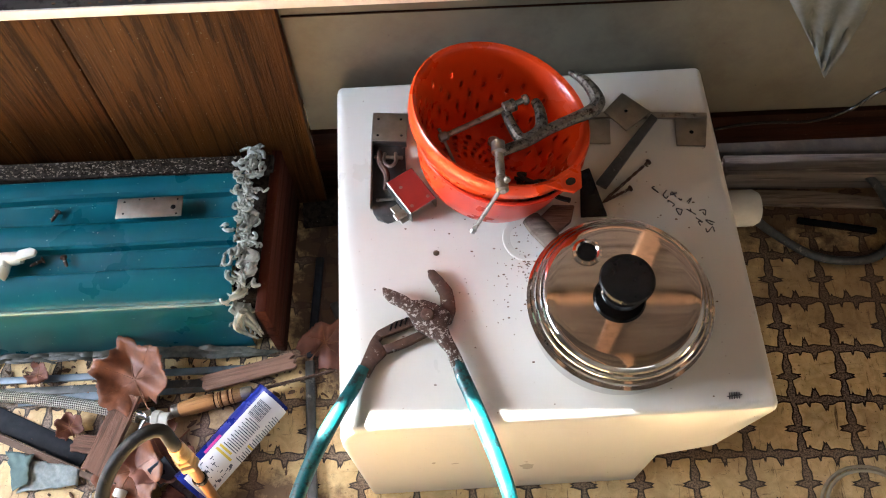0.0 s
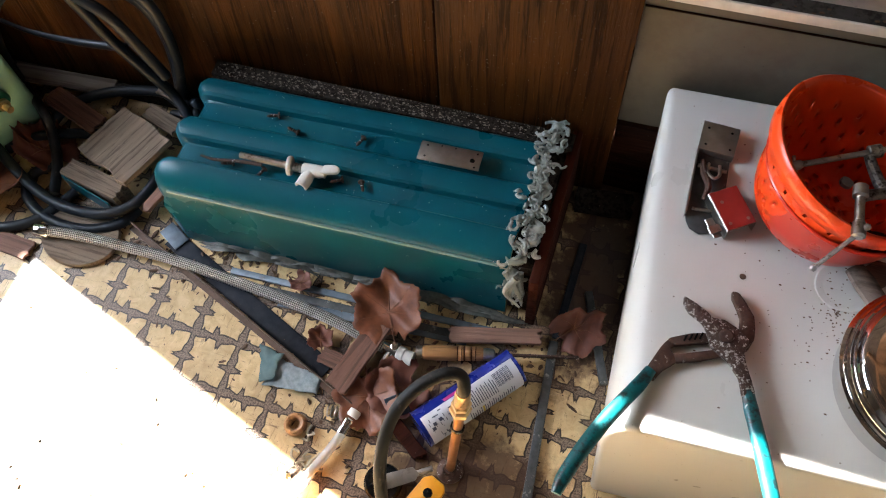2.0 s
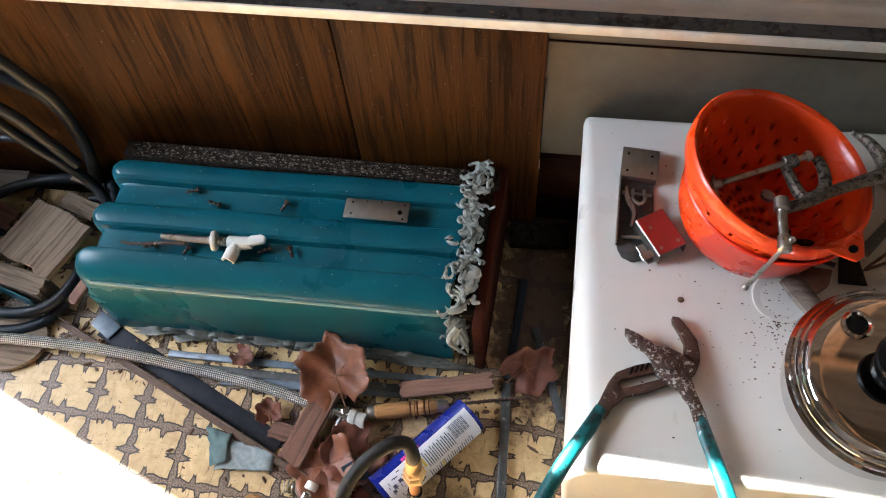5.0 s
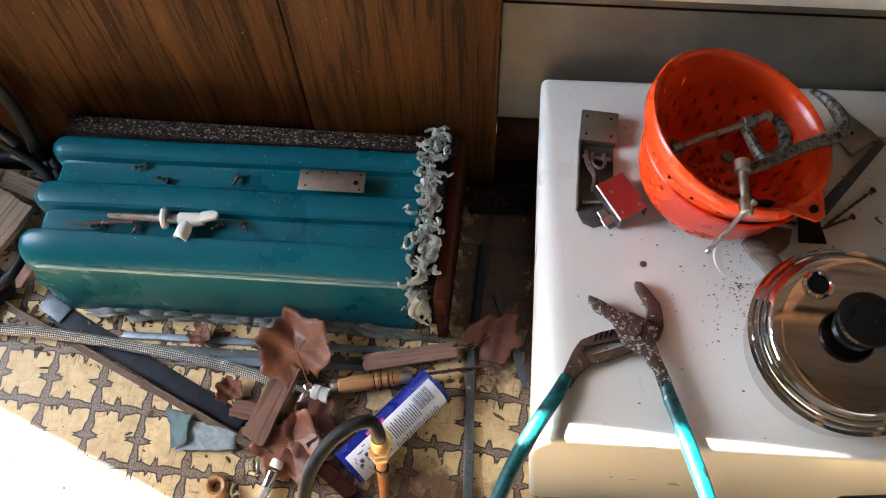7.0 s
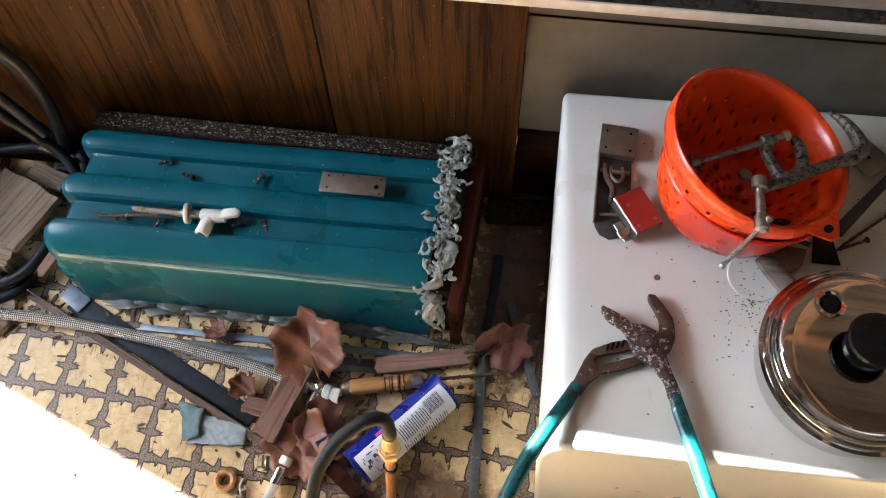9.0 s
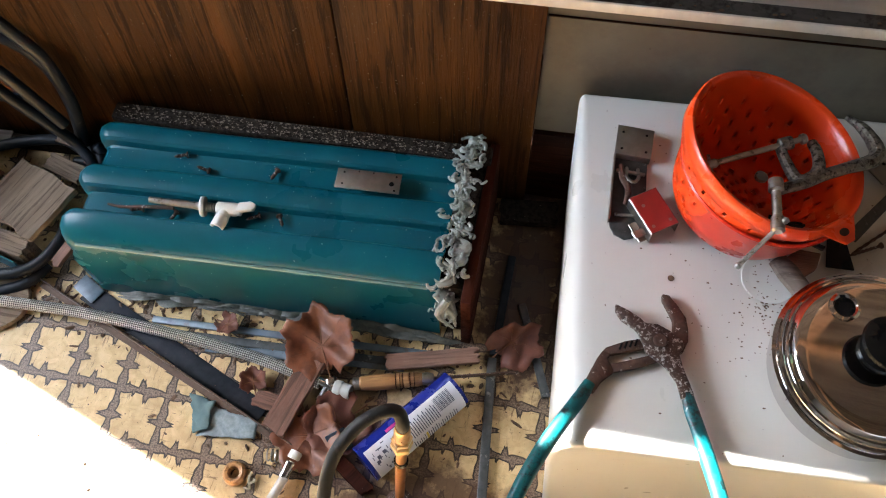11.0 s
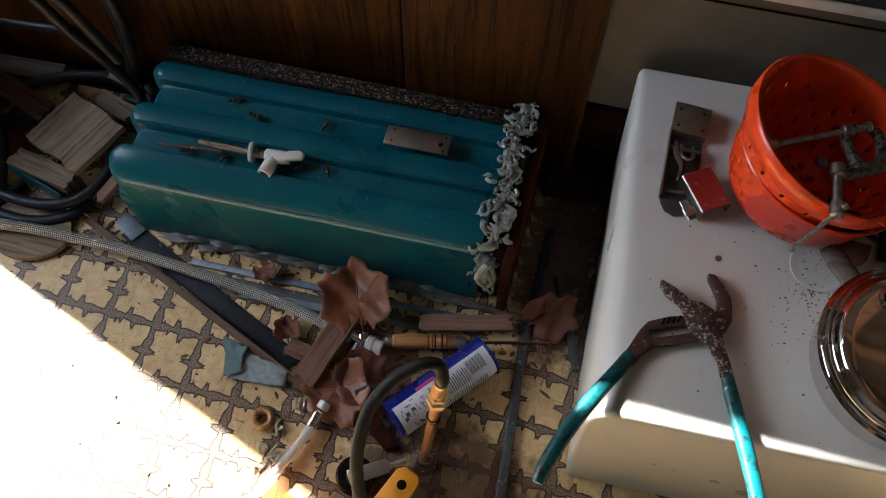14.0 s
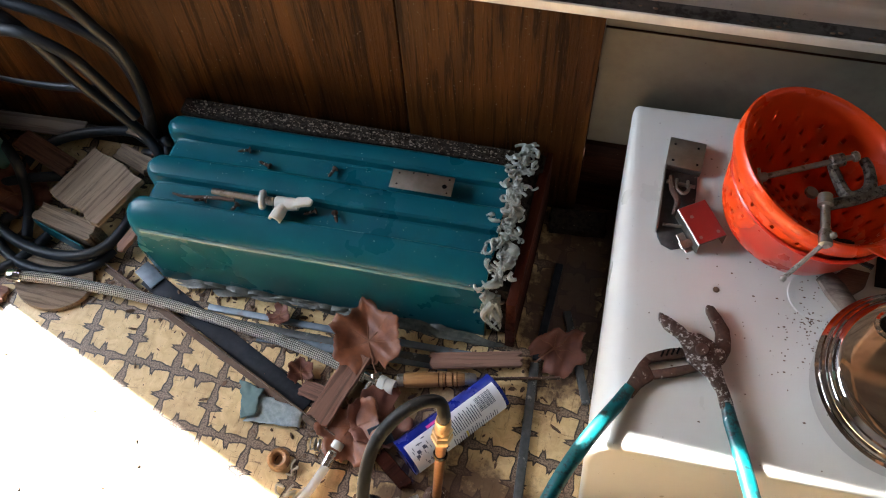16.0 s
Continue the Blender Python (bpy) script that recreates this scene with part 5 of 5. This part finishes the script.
# spray can on its side
CA, CB = Vector((-0.360, 0.212, 0.0278)), Vector((-0.261, 0.336, 0.0278))
can = thing("tin_can", "blue tin can with a white printed label lying on its side", "can", along(CA, CB, 0.0278))
CL, CR = (CB - CA).length, 0.0272
part("body", lathe([(0, 0.001), (CR - 0.003, 0.0), (CR, -0.001), (CR, 0.003), (CR - 0.0006, 0.004), (CR - 0.0006, CL - 0.004), (CR, CL - 0.003), (CR, CL), (CR - 0.003, CL - 0.001), (0, CL - 0.002)], 48, None, turn_to((0, 0, 0), (1, 0, 0))), CANBLUE, can)


def wrap(name, x0, x1, a0, a1, material, lift, parent=None, label=""):
    """A printed patch round the can between two lengths and two angles (0 is up, minus towards the front)."""
    own = bmesh.new()
    n_a = max(2, int(abs(a1 - a0) / 6))
    rows = [[own.verts.new((x, (CR + lift) * math.sin(radians(a0 + (a1 - a0) * k / n_a)), (CR + lift) * math.cos(radians(a0 + (a1 - a0) * k / n_a)))) for k in range(n_a + 1)] for x in (x0, x1)]
    for k in range(n_a):
        own.faces.new((rows[0][k], rows[0][k + 1], rows[1][k + 1], rows[1][k]))
    return part(name, own, material, parent or can, label)


label_ob = wrap("label", 0.005, CL - 0.005, -112, 14, PAPER, 0.0002, None, "white printed label")
wrap("pink_print", 0.045, 0.075, 16, 26, PINKINK, 0.0003)
for k in range(15):
    x = 0.118 + 0.0017 * k
    wrap("barcode_bar", x, x + (0.0010 if k % 3 else 0.0006), -38, 4, INK, 0.0004, label_ob)
for k in range(22):
    x = 0.066 + 0.0034 * k
    wrap("text_line", x, x + 0.0012, -102 + (k * 7) % 9, -58 - (k * 5) % 11, INK, 0.0004, label_ob)
    if k < 14:
        wrap("text_line", x + 0.004, x + 0.0052, -50, -2 - (k * 7) % 14, INK, 0.0004, label_ob)
for x0, x1, a0, a1 in ((0.058, 0.0615, -52, 4), (0.064, 0.0675, -40, 2), (0.086, 0.089, -98, -60)):
    wrap("yellow_print", x0, x1, a0, a1, YELLOWINK, 0.0006, label_ob)
for k in range(44):
    x, a = rnd.uniform(0.010, 0.052), rnd.uniform(-80, 6)
    wrap("line_drawing", x, x + rnd.choice((0.0010, 0.005)), a, a - rnd.choice((3, 10)), INK, 0.0004, label_ob)
for k in range(5):
    wrap("text_line", 0.008 + 0.026 * k, 0.026 + 0.026 * k, -108, -104, INK, 0.0004, label_ob)

# bits beside the can
part_ring = thing("cork_ring", "tan rubber ring lying on the floor", "ring", pose(-0.534, 0.172, 0.0))
part("ring", lathe([(0.007, 0.001), (0.013, 0.0), (0.0165, 0.004), (0.0155, 0.011), (0.012, 0.014), (0.0085, 0.013), (0.0065, 0.008), (0.007, 0.001)], 32, None, None, False), CORK, part_ring)
sp = thing("hole_plate", "small dark steel plate with a hole leaning on leaves", "plate", pose(-0.402, 0.236, 0.022, 18, -14, 35))
part("plate", box(-0.015, 0.015, -0.015, 0.015, 0, 0.0025, 0.0008, 1), DARKMETAL, sp)
part("hole", lathe([(0.0042, 0.0026), (0, 0.0029)], 16, None, None, False), BLACK, sp)
splint("wood_splint", ((-0.395, 0.222), (-0.345, 0.190), (-0.358, 0.172), (-0.405, 0.205)), 0.002, 0.012, "dark reddish wood scrap beside the can", BOARD_RED)
cv = thing("chrome_coupling", "chrome hose coupling with a clear tube on the floor", "coupling")
part("nut", lathe([(0.007, 0), (0.0085, 0.002), (0.0085, 0.012), (0.0075, 0.014), (0.0075, 0.022), (0.0065, 0.024)], 20, None, turn_to((-0.461, 0.200, 0.013), (-0.25, -1, 0.0))), CHROME, cv)
part("white_collar", lathe([(0.0080, 0), (0.0086, 0.002), (0.0086, 0.009), (0.0075, 0.011)], 20, None, turn_to((-0.457, 0.214, 0.014), (-0.25, -1, 0.0))), WHITEPL, cv)
part("clear_tube", sweep([(-0.465, 0.178, 0.013), (-0.478, 0.140, 0.013), (-0.500, 0.090, 0.012), (-0.535, 0.020, 0.012), (-0.57, -0.06, 0.012)], 0.0065, 14), CLEAR, cv, "clear plastic tube")
spr = bmesh.new()
pts = []
for k in range(60):
    a = k * 0.65
    pts.append((-0.487 + 0.0006 * k - 0.01, 0.204 + 0.008 * math.cos(a), 0.009 + 0.008 * math.sin(a)))
sweep(pts, 0.0011, 6, 2, spr)
tagged(part("coil_spring", spr, STEEL), "small steel coil spring lying on the floor", "spring")
tw = bmesh.new()
for k in range(9):
    x, y = -0.500 + rnd.uniform(-0.02, 0.02), 0.135 + rnd.uniform(-0.022, 0.022)
    pt = [Vector((x, y, 0.003))]
    for j in range(4):
        pt.append(pt[-1] + Vector((rnd.uniform(-0.012, 0.012), rnd.uniform(-0.012, 0.012), rnd.uniform(-0.001, 0.004))))
    sweep(pt, 0.0017, 6, 4, tw)
tagged(part("dry_moss", tw, TWINE), "dry curled moss and rootlets on the floor", "debris", kind="stuff")


def rag(name, outline, material, label, z):
    own = bmesh.new()
    n_g = 14
    a, b, c, d = [Vector((q[0], q[1], 0)) for q in outline]
    grid = []
    for i in range(n_g + 1):
        u = i / n_g
        row = []
        for j in range(n_g + 1):
            v = j / n_g
            q = (a * (1 - u) + b * u) * (1 - v) + (d * (1 - u) + c * u) * v
            w = noise.noise((q.x * 60, q.y * 60, z * 900)) * 0.006
            e = noise.noise((q.x * 130, q.y * 130, 3)) * 0.003
            row.append(own.verts.new((q.x + e, q.y + e, z + abs(w) + 0.001)))
        grid.append(row)
    for i in range(n_g):
        for j in range(n_g):
            own.faces.new((grid[i][j], grid[i + 1][j], grid[i + 1][j + 1], grid[i][j + 1]))
    ob = part(name, own, material, smooth=60)
    ob.modifiers.new("thickness", 'SOLIDIFY').thickness = 0.0015
    return tagged(ob, label, "rag")


rag("damp_rag", ((-0.628, 0.268), (-0.590, 0.262), (-0.588, 0.222), (-0.606, 0.214)), RAGDARK, "dark folded scrap of damp blue-green cloth", 0.006)
rag("blue_rag", ((-0.592, 0.256), (-0.524, 0.246), (-0.520, 0.222), (-0.602, 0.212)), RAG, "crumpled pale blue scrap of paper cloth on the floor", 0.003)

# standing copper pipe with brass fittings and its black hose
bp = thing("gas_pipe", "upright copper pipe with brass fittings and a black hose", "pipe")
P0, P1 = Vector((-0.308, 0.176, 0.0)), Vector((-0.286, 0.199, 0.335))
PW = (P1 - P0).normalized()
part("pipe", rod(P0, P0 + PW * 0.29, 0.0062, 16), COPPER, bp)
part("floor_flange", lathe([(0.018, 0), (0.018, 0.004), (0.010, 0.010), (0.0075, 0.018)], 24, None, Matrix.Translation(P0)), RUSTY, bp)
part("olive_clip", lathe([(0.0078, 0), (0.0085, 0.002), (0.0085, 0.006), (0.0078, 0.008)], 20, None, turn_to(P0 + PW * 0.20, PW)), BLACK, bp)
part("hex_nut", lathe([(0.0095, 0), (0.0122, 0.002), (0.0122, 0.012), (0.0098, 0.014)], 6, None, turn_to(P0 + PW * 0.262, PW)), BRASS, bp)
part("hex_nut", lathe([(0.0085, 0), (0.0112, 0.002), (0.0112, 0.010), (0.009, 0.012)], 6, None, turn_to(P0 + PW * 0.281, PW)), BRASS, bp)
part("hose_tail", lathe([(0.0088, 0), (0.0082, 0.008), (0.009, 0.010), (0.008, 0.02), (0.0088, 0.022), (0.0078, 0.034)], 20, None, turn_to(P0 + PW * 0.292, PW)), BRASS, bp)
part("rubber_hose", sweep([P0 + PW * 0.322, P0 + PW * 0.340, (-0.292, 0.206, 0.352), (-0.308, 0.200, 0.358), (-0.330, 0.180, 0.352), (-0.347, 0.150, 0.332), (-0.350, 0.110, 0.295), (-0.338, 0.07, 0.24), (-0.322, 0.035, 0.17), (-0.31, 0.0, 0.10), (-0.30, -0.05, 0.04), (-0.28, -0.14, 0.012), (-0.2, -0.3, 0.012)], 0.0068, 16, 8), RUBBER, bp, "black rubber hose")

# caster and yellow pan
ca = thing("caster_wheel", "black furniture caster lying on its side", "caster", pose(-0.388, 0.132, 0.012, 8, -6, 30))
part("tyre", lathe([(0.012, -0.009), (0.022, -0.009), (0.0255, -0.006), (0.0262, 0), (0.0255, 0.006), (0.022, 0.009), (0.012, 0.009), (0.011, 0.0), (0.012, -0.009)], 40, None, None, False), BLACK, ca)
part("hub", lathe([(0, -0.007), (0.013, -0.007), (0.013, 0.007), (0.006, 0.008), (0.006, 0.011), (0, 0.012)], 28), GREYROD, ca)
part("fork", slab([(-0.008, -0.009), (0.012, -0.010), (0.045, -0.008), (0.052, 0.0), (0.045, 0.010), (0.012, 0.010), (-0.008, 0.009)], 0.0105, 0.0125, 0.0006), ZINC, ca)
part("stem", rod((0.040, 0, 0.006), (0.070, 0.002, 0.006), 0.004, 14), STEEL, ca)
part("axle_bolt", lathe([(0.0055, 0.0125), (0.0055, 0.016), (0, 0.0165)], 14), STEEL, ca)
yp = thing("dustpan", "yellow plastic pan with a tab handle lying on the floor", "dustpan")
foot = [(-0.462, 0.068), (-0.366, 0.052), (-0.346, -0.17), (-0.575, -0.17)]
part("bottom", slab(foot, 0.002, 0.005, 0.001), YELLOW, yp)


def pan_wall(a, b, out, h0, h1):
    own = bmesh.new()
    o = Vector((out[0], out[1], 0))
    sect = ((0, 0.003), (0.004, 1.0), (0.014, 1.0), (0.014, 0.94), (0.007, 0.92), (0.0035, 0.003))
    ringset = []
    for k in range(9):
        u = k / 8
        q = Vector((a[0], a[1], 0)).lerp(Vector((b[0], b[1], 0)), u)
        h = h0 + (h1 - h0) * u
        ringset.append([own.verts.new(q + o * d + Vector((0, 0, z if z < 0.1 else z * h))) for d, z in sect])
    for r0, r1 in zip(ringset, ringset[1:]):
        for i in range(6):
            own.faces.new((r0[i], r0[(i + 1) % 6], r1[(i + 1) % 6], r1[i]))
    own.faces.new(ringset[0])
    own.faces.new(ringset[-1])
    return own


part("rim_wall", pan_wall((-0.466, 0.071), (-0.362, 0.055), (0.15, 0.99), 0.036, 0.036), YELLOW, yp)
part("rim_wall", pan_wall((-0.575, -0.17), (-0.464, 0.072), (-0.9, 0.42), 0.018, 0.036), YELLOW, yp)
part("rim_wall", pan_wall((-0.346, -0.17), (-0.362, 0.056), (0.99, 0.08), 0.018, 0.036), YELLOW, yp)
part("tab_handle", slab([(-0.372, 0.066), (-0.336, 0.152), (-0.326, 0.158), (-0.306, 0.150), (-0.303, 0.141), (-0.334, 0.046)], 0.026, 0.034, 0.0025), YELLOW, yp)
part("tab_hole", lathe([(0.0065, 0.0341), (0, 0.0344)], 20, None, Matrix.Translation((-0.324, 0.134, 0)), False), BLACK, yp)
part("label_sheet", slab([(-0.452, -0.005), (-0.40, 0.012), (-0.37, -0.14), (-0.48, -0.14)], 0.0055, 0.0062), PAPER, yp, "white sheet lying in the pan")

# black hose coils by the wall
def hose(name, pts, label, r=0.0085):
    ob = part(name, sweep(pts, r, 14, 9), BLUEHOSE, smooth=60)
    return tagged(ob, label, "hose", "hose coils")


hose("rubber_hose", [(-1.136, 0.625, 0.373), (-1.078, 0.625, 0.35), (-1.04, 0.625, 0.321), (-0.975, 0.625, 0.307), (-0.912, 0.625, 0.274), (-0.889, 0.625, 0.232), (-0.888, 0.625, 0.165), (-0.909, 0.625, 0.069), (-0.94, 0.625, -0.027), (-0.868, 0.6, 0.07), (-0.88, 0.6, 0.03), (-0.93, 0.6, 0.012)], "black rubber hose arching high along the wall panel", 0.0085)
hose("rubber_hose", [(-0.988, 0.61, 0.43), (-0.948, 0.61, 0.396), (-0.913, 0.61, 0.363), (-0.887, 0.61, 0.315), (-0.867, 0.61, 0.268), (-0.87, 0.61, 0.176), (-0.896, 0.61, 0.062), (-0.862, 0.585, 0.06), (-0.885, 0.57, 0.024)], "black rubber hose looped up against the wall", 0.0085)
hose("rubber_hose", [(-1.153, 0.595, 0.289), (-1.099, 0.595, 0.315), (-1.042, 0.595, 0.334), (-1.007, 0.595, 0.316), (-0.986, 0.595, 0.269), (-0.966, 0.595, 0.212), (-0.946, 0.595, 0.17), (-0.917, 0.595, 0.122), (-0.899, 0.595, 0.085), (-0.872, 0.575, 0.06), (-0.885, 0.56, 0.03)], "black rubber hose bent in a tall loop", 0.0085)
hose("rubber_hose", [(-1.051, 0.406, 0.012), (-1.069, 0.457, 0.02), (-1.089, 0.495, 0.04), (-1.102, 0.516, 0.07), (-1.202, 0.58, 0.018), (-1.192, 0.58, 0.109), (-1.165, 0.58, 0.183), (-1.128, 0.58, 0.239), (-1.083, 0.58, 0.283), (-1.037, 0.58, 0.309), (-0.989, 0.58, 0.317), (-0.952, 0.58, 0.302), (-0.92, 0.58, 0.275), (-0.897, 0.58, 0.219), (-0.876, 0.58, 0.159)], "black rubber hose turning over beside the green can", 0.0085)
hose("rubber_hose", [(-1.251, 0.635, 0.141), (-1.208, 0.635, 0.122), (-1.161, 0.635, 0.11), (-1.086, 0.635, 0.11), (-0.986, 0.635, 0.125)], "thin black rubber hose crossing the wall panel", 0.0075)
hose("rubber_hose", [(-1.258, 0.494, 0.06), (-1.197, 0.464, 0.04), (-1.133, 0.428, 0.03), (-1.071, 0.399, 0.026), (-1.012, 0.385, 0.026), (-0.952, 0.388, 0.028), (-0.911, 0.409, 0.03), (-0.891, 0.449, 0.032), (-0.891, 0.498, 0.03)], "black rubber hose lying in a low loop on the floor", 0.0088)
hose("rubber_hose", [(-1.071, 0.461, 0.012), (-1.102, 0.431, 0.012), (-1.097, 0.395, 0.01), (-1.057, 0.369, 0.01), (-1.006, 0.36, 0.01), (-0.959, 0.367, 0.01), (-0.919, 0.389, 0.012), (-0.903, 0.42, 0.012)], "black rubber hose coiled under the others on the floor", 0.0085)
hose("rubber_hose", [(-1.162, 0.457, 0.02), (-1.139, 0.479, 0.026), (-1.095, 0.5, 0.03), (-1.039, 0.516, 0.032), (-0.99, 0.534, 0.02)], "black rubber hose lying behind the wooden blocks", 0.0082)
hose("rubber_hose", [(-1.117, 0.512, 0.02), (-1.101, 0.55, 0.03), (-1.06, 0.583, 0.04), (-1.005, 0.605, 0.045), (-0.948, 0.618, 0.045), (-0.92, 0.615, 0.03)], "black rubber hose running along the wall foot", 0.0085)
hose("rubber_hose", [(-1.202, 0.32, 0.009), (-1.13, 0.323, 0.009), (-1.078, 0.341, 0.009), (-1.044, 0.373, 0.01), (-1.018, 0.421, 0.011)], "black rubber hose trailing off over the floor", 0.0085)

# green can in the corner
gc = thing("jerrycan", "pale green plastic can with a dark green cap", "can", pose(-1.278, 0.490, 0, 0, 0, -19))
part("body", box(-0.115, 0.115, -0.10, 0.10, 0.0, 0.24, 0.022, 4), GREENPL, gc)
part("cap", lathe([(0.016, 0), (0.018, 0.003), (0.018, 0.018), (0.015, 0.021), (0, 0.021)], 24, None, turn_to((0.113, 0.045, 0.115), (1, 0, 0))), GREENCAP, gc, "dark green screw cap")
part("brass_tail", lathe([(0.008, 0), (0.010, 0.001), (0.010, 0.008), (0.006, 0.009), (0.006, 0.022)], 16, None, turn_to((0.134, 0.045, 0.115), (1, 0, 0))), BRASS, gc)

# right of the tank: cables, cord, cloth
cb1 = tagged(part("grey_cable", sweep([(0.395, 0.590, 0.10), (0.461, 0.583, 0.03), (0.530, 0.549, 0.012), (0.603, 0.544, 0.012), (0.645, 0.575, 0.014), (0.650, 0.63, 0.02), (0.62, 0.68, 0.03), (0.56, 0.70, 0.02)], 0.0066, 12), GREYROD), "grey corrugated cable looped on the floor beside the tank", "cable")
tagged(part("thin_cable", sweep([(0.75, 0.672, 0.33), (0.62, 0.672, 0.285), (0.552, 0.672, 0.255), (0.522, 0.671, 0.212), (0.478, 0.670, 0.188), (0.40, 0.668, 0.188), (0.33, 0.666, 0.170)], 0.0022, 8), BLACK), "thin black cable hanging along the wall", "cable")
bar("black_rod", (0.515, 0.615), (0.630, 0.595), 0.009, 0.008, 0.0, BLACK, "short black rod lying on the floor", "rod")
cord = bmesh.new()
for q in range(2):
    sweep([(0.53 + (0.062 - 0.006 * q) * math.cos(a / 10 * 2 * math.pi), 0.186 + (0.056 - 0.006 * q) * math.sin(a / 10 * 2 * math.pi), 0.003 + 0.003 * q) for a in range(11)], 0.0024, 8, 8, cord)
tagged(part("pale_cord", cord, TWINE), "pale cord coiled on the vinyl floor", "cord")
cl = bmesh.new()
gr = []
for i in range(13):
    u = i / 12
    row = []
    for j in range(9):
        v = j / 8
        x = 0.345 + 0.105 * v + 0.09 * (1 - v) * u * 0.95
        z = 0.470 - u * (0.13 + 0.035 * v)
        row.append(cl.verts.new((x, 0.662 - 0.012 * abs(math.sin(v * 9 + u * 3)) - 0.01 * (1 - u), z)))
    gr.append(row)
for i in range(12):
    for j in range(8):
        cl.faces.new((gr[i][j], gr[i + 1][j], gr[i + 1][j + 1], gr[i][j + 1]))
cloth = part("hanging_cloth", cl, CLOTH, smooth=80)
cloth.modifiers.new("thickness", 'SOLIDIFY').thickness = 0.002
tagged(cloth, "grey cloth corner hanging over the metal sill", "cloth")

# litter on the floor
lit = bmesh.new()
for k in range(620):
    if k < 330:
        x, y = rnd.uniform(-0.92, -0.16), abs(rnd.gauss(0, 0.035)) * -1 + 0.392
    elif k < 460:
        x, y = rnd.gauss(-0.45, 0.09), rnd.gauss(0.26, 0.06)
    elif k < 540:
        x, y = rnd.gauss(-1.0, 0.12), rnd.gauss(0.50, 0.07)
    else:
        x, y = rnd.uniform(-1.0, -0.15), rnd.uniform(-0.1, 0.40)
    if x > -0.17 and y > 0.2:
        continue
    w = rnd.uniform(0.0008, 0.0028 if k < 540 else 0.0014)
    m = Matrix.Translation((x, min(y, 0.62), 0.001)) @ Euler((rnd.uniform(-0.4, 0.4), rnd.uniform(-0.4, 0.4), rnd.uniform(0, 6))).to_matrix().to_4x4() @ Matrix.Diagonal((rnd.uniform(1, 4.5), rnd.uniform(0.8, 1.5), rnd.uniform(0.4, 1), 1))
    bmesh.ops.create_icosphere(lit, subdivisions=1, radius=w, matrix=m)
tagged(part("floor_litter", lit, CRUMB), "dark wood crumbs and bark scraps over the floor", "litter", kind="stuff")
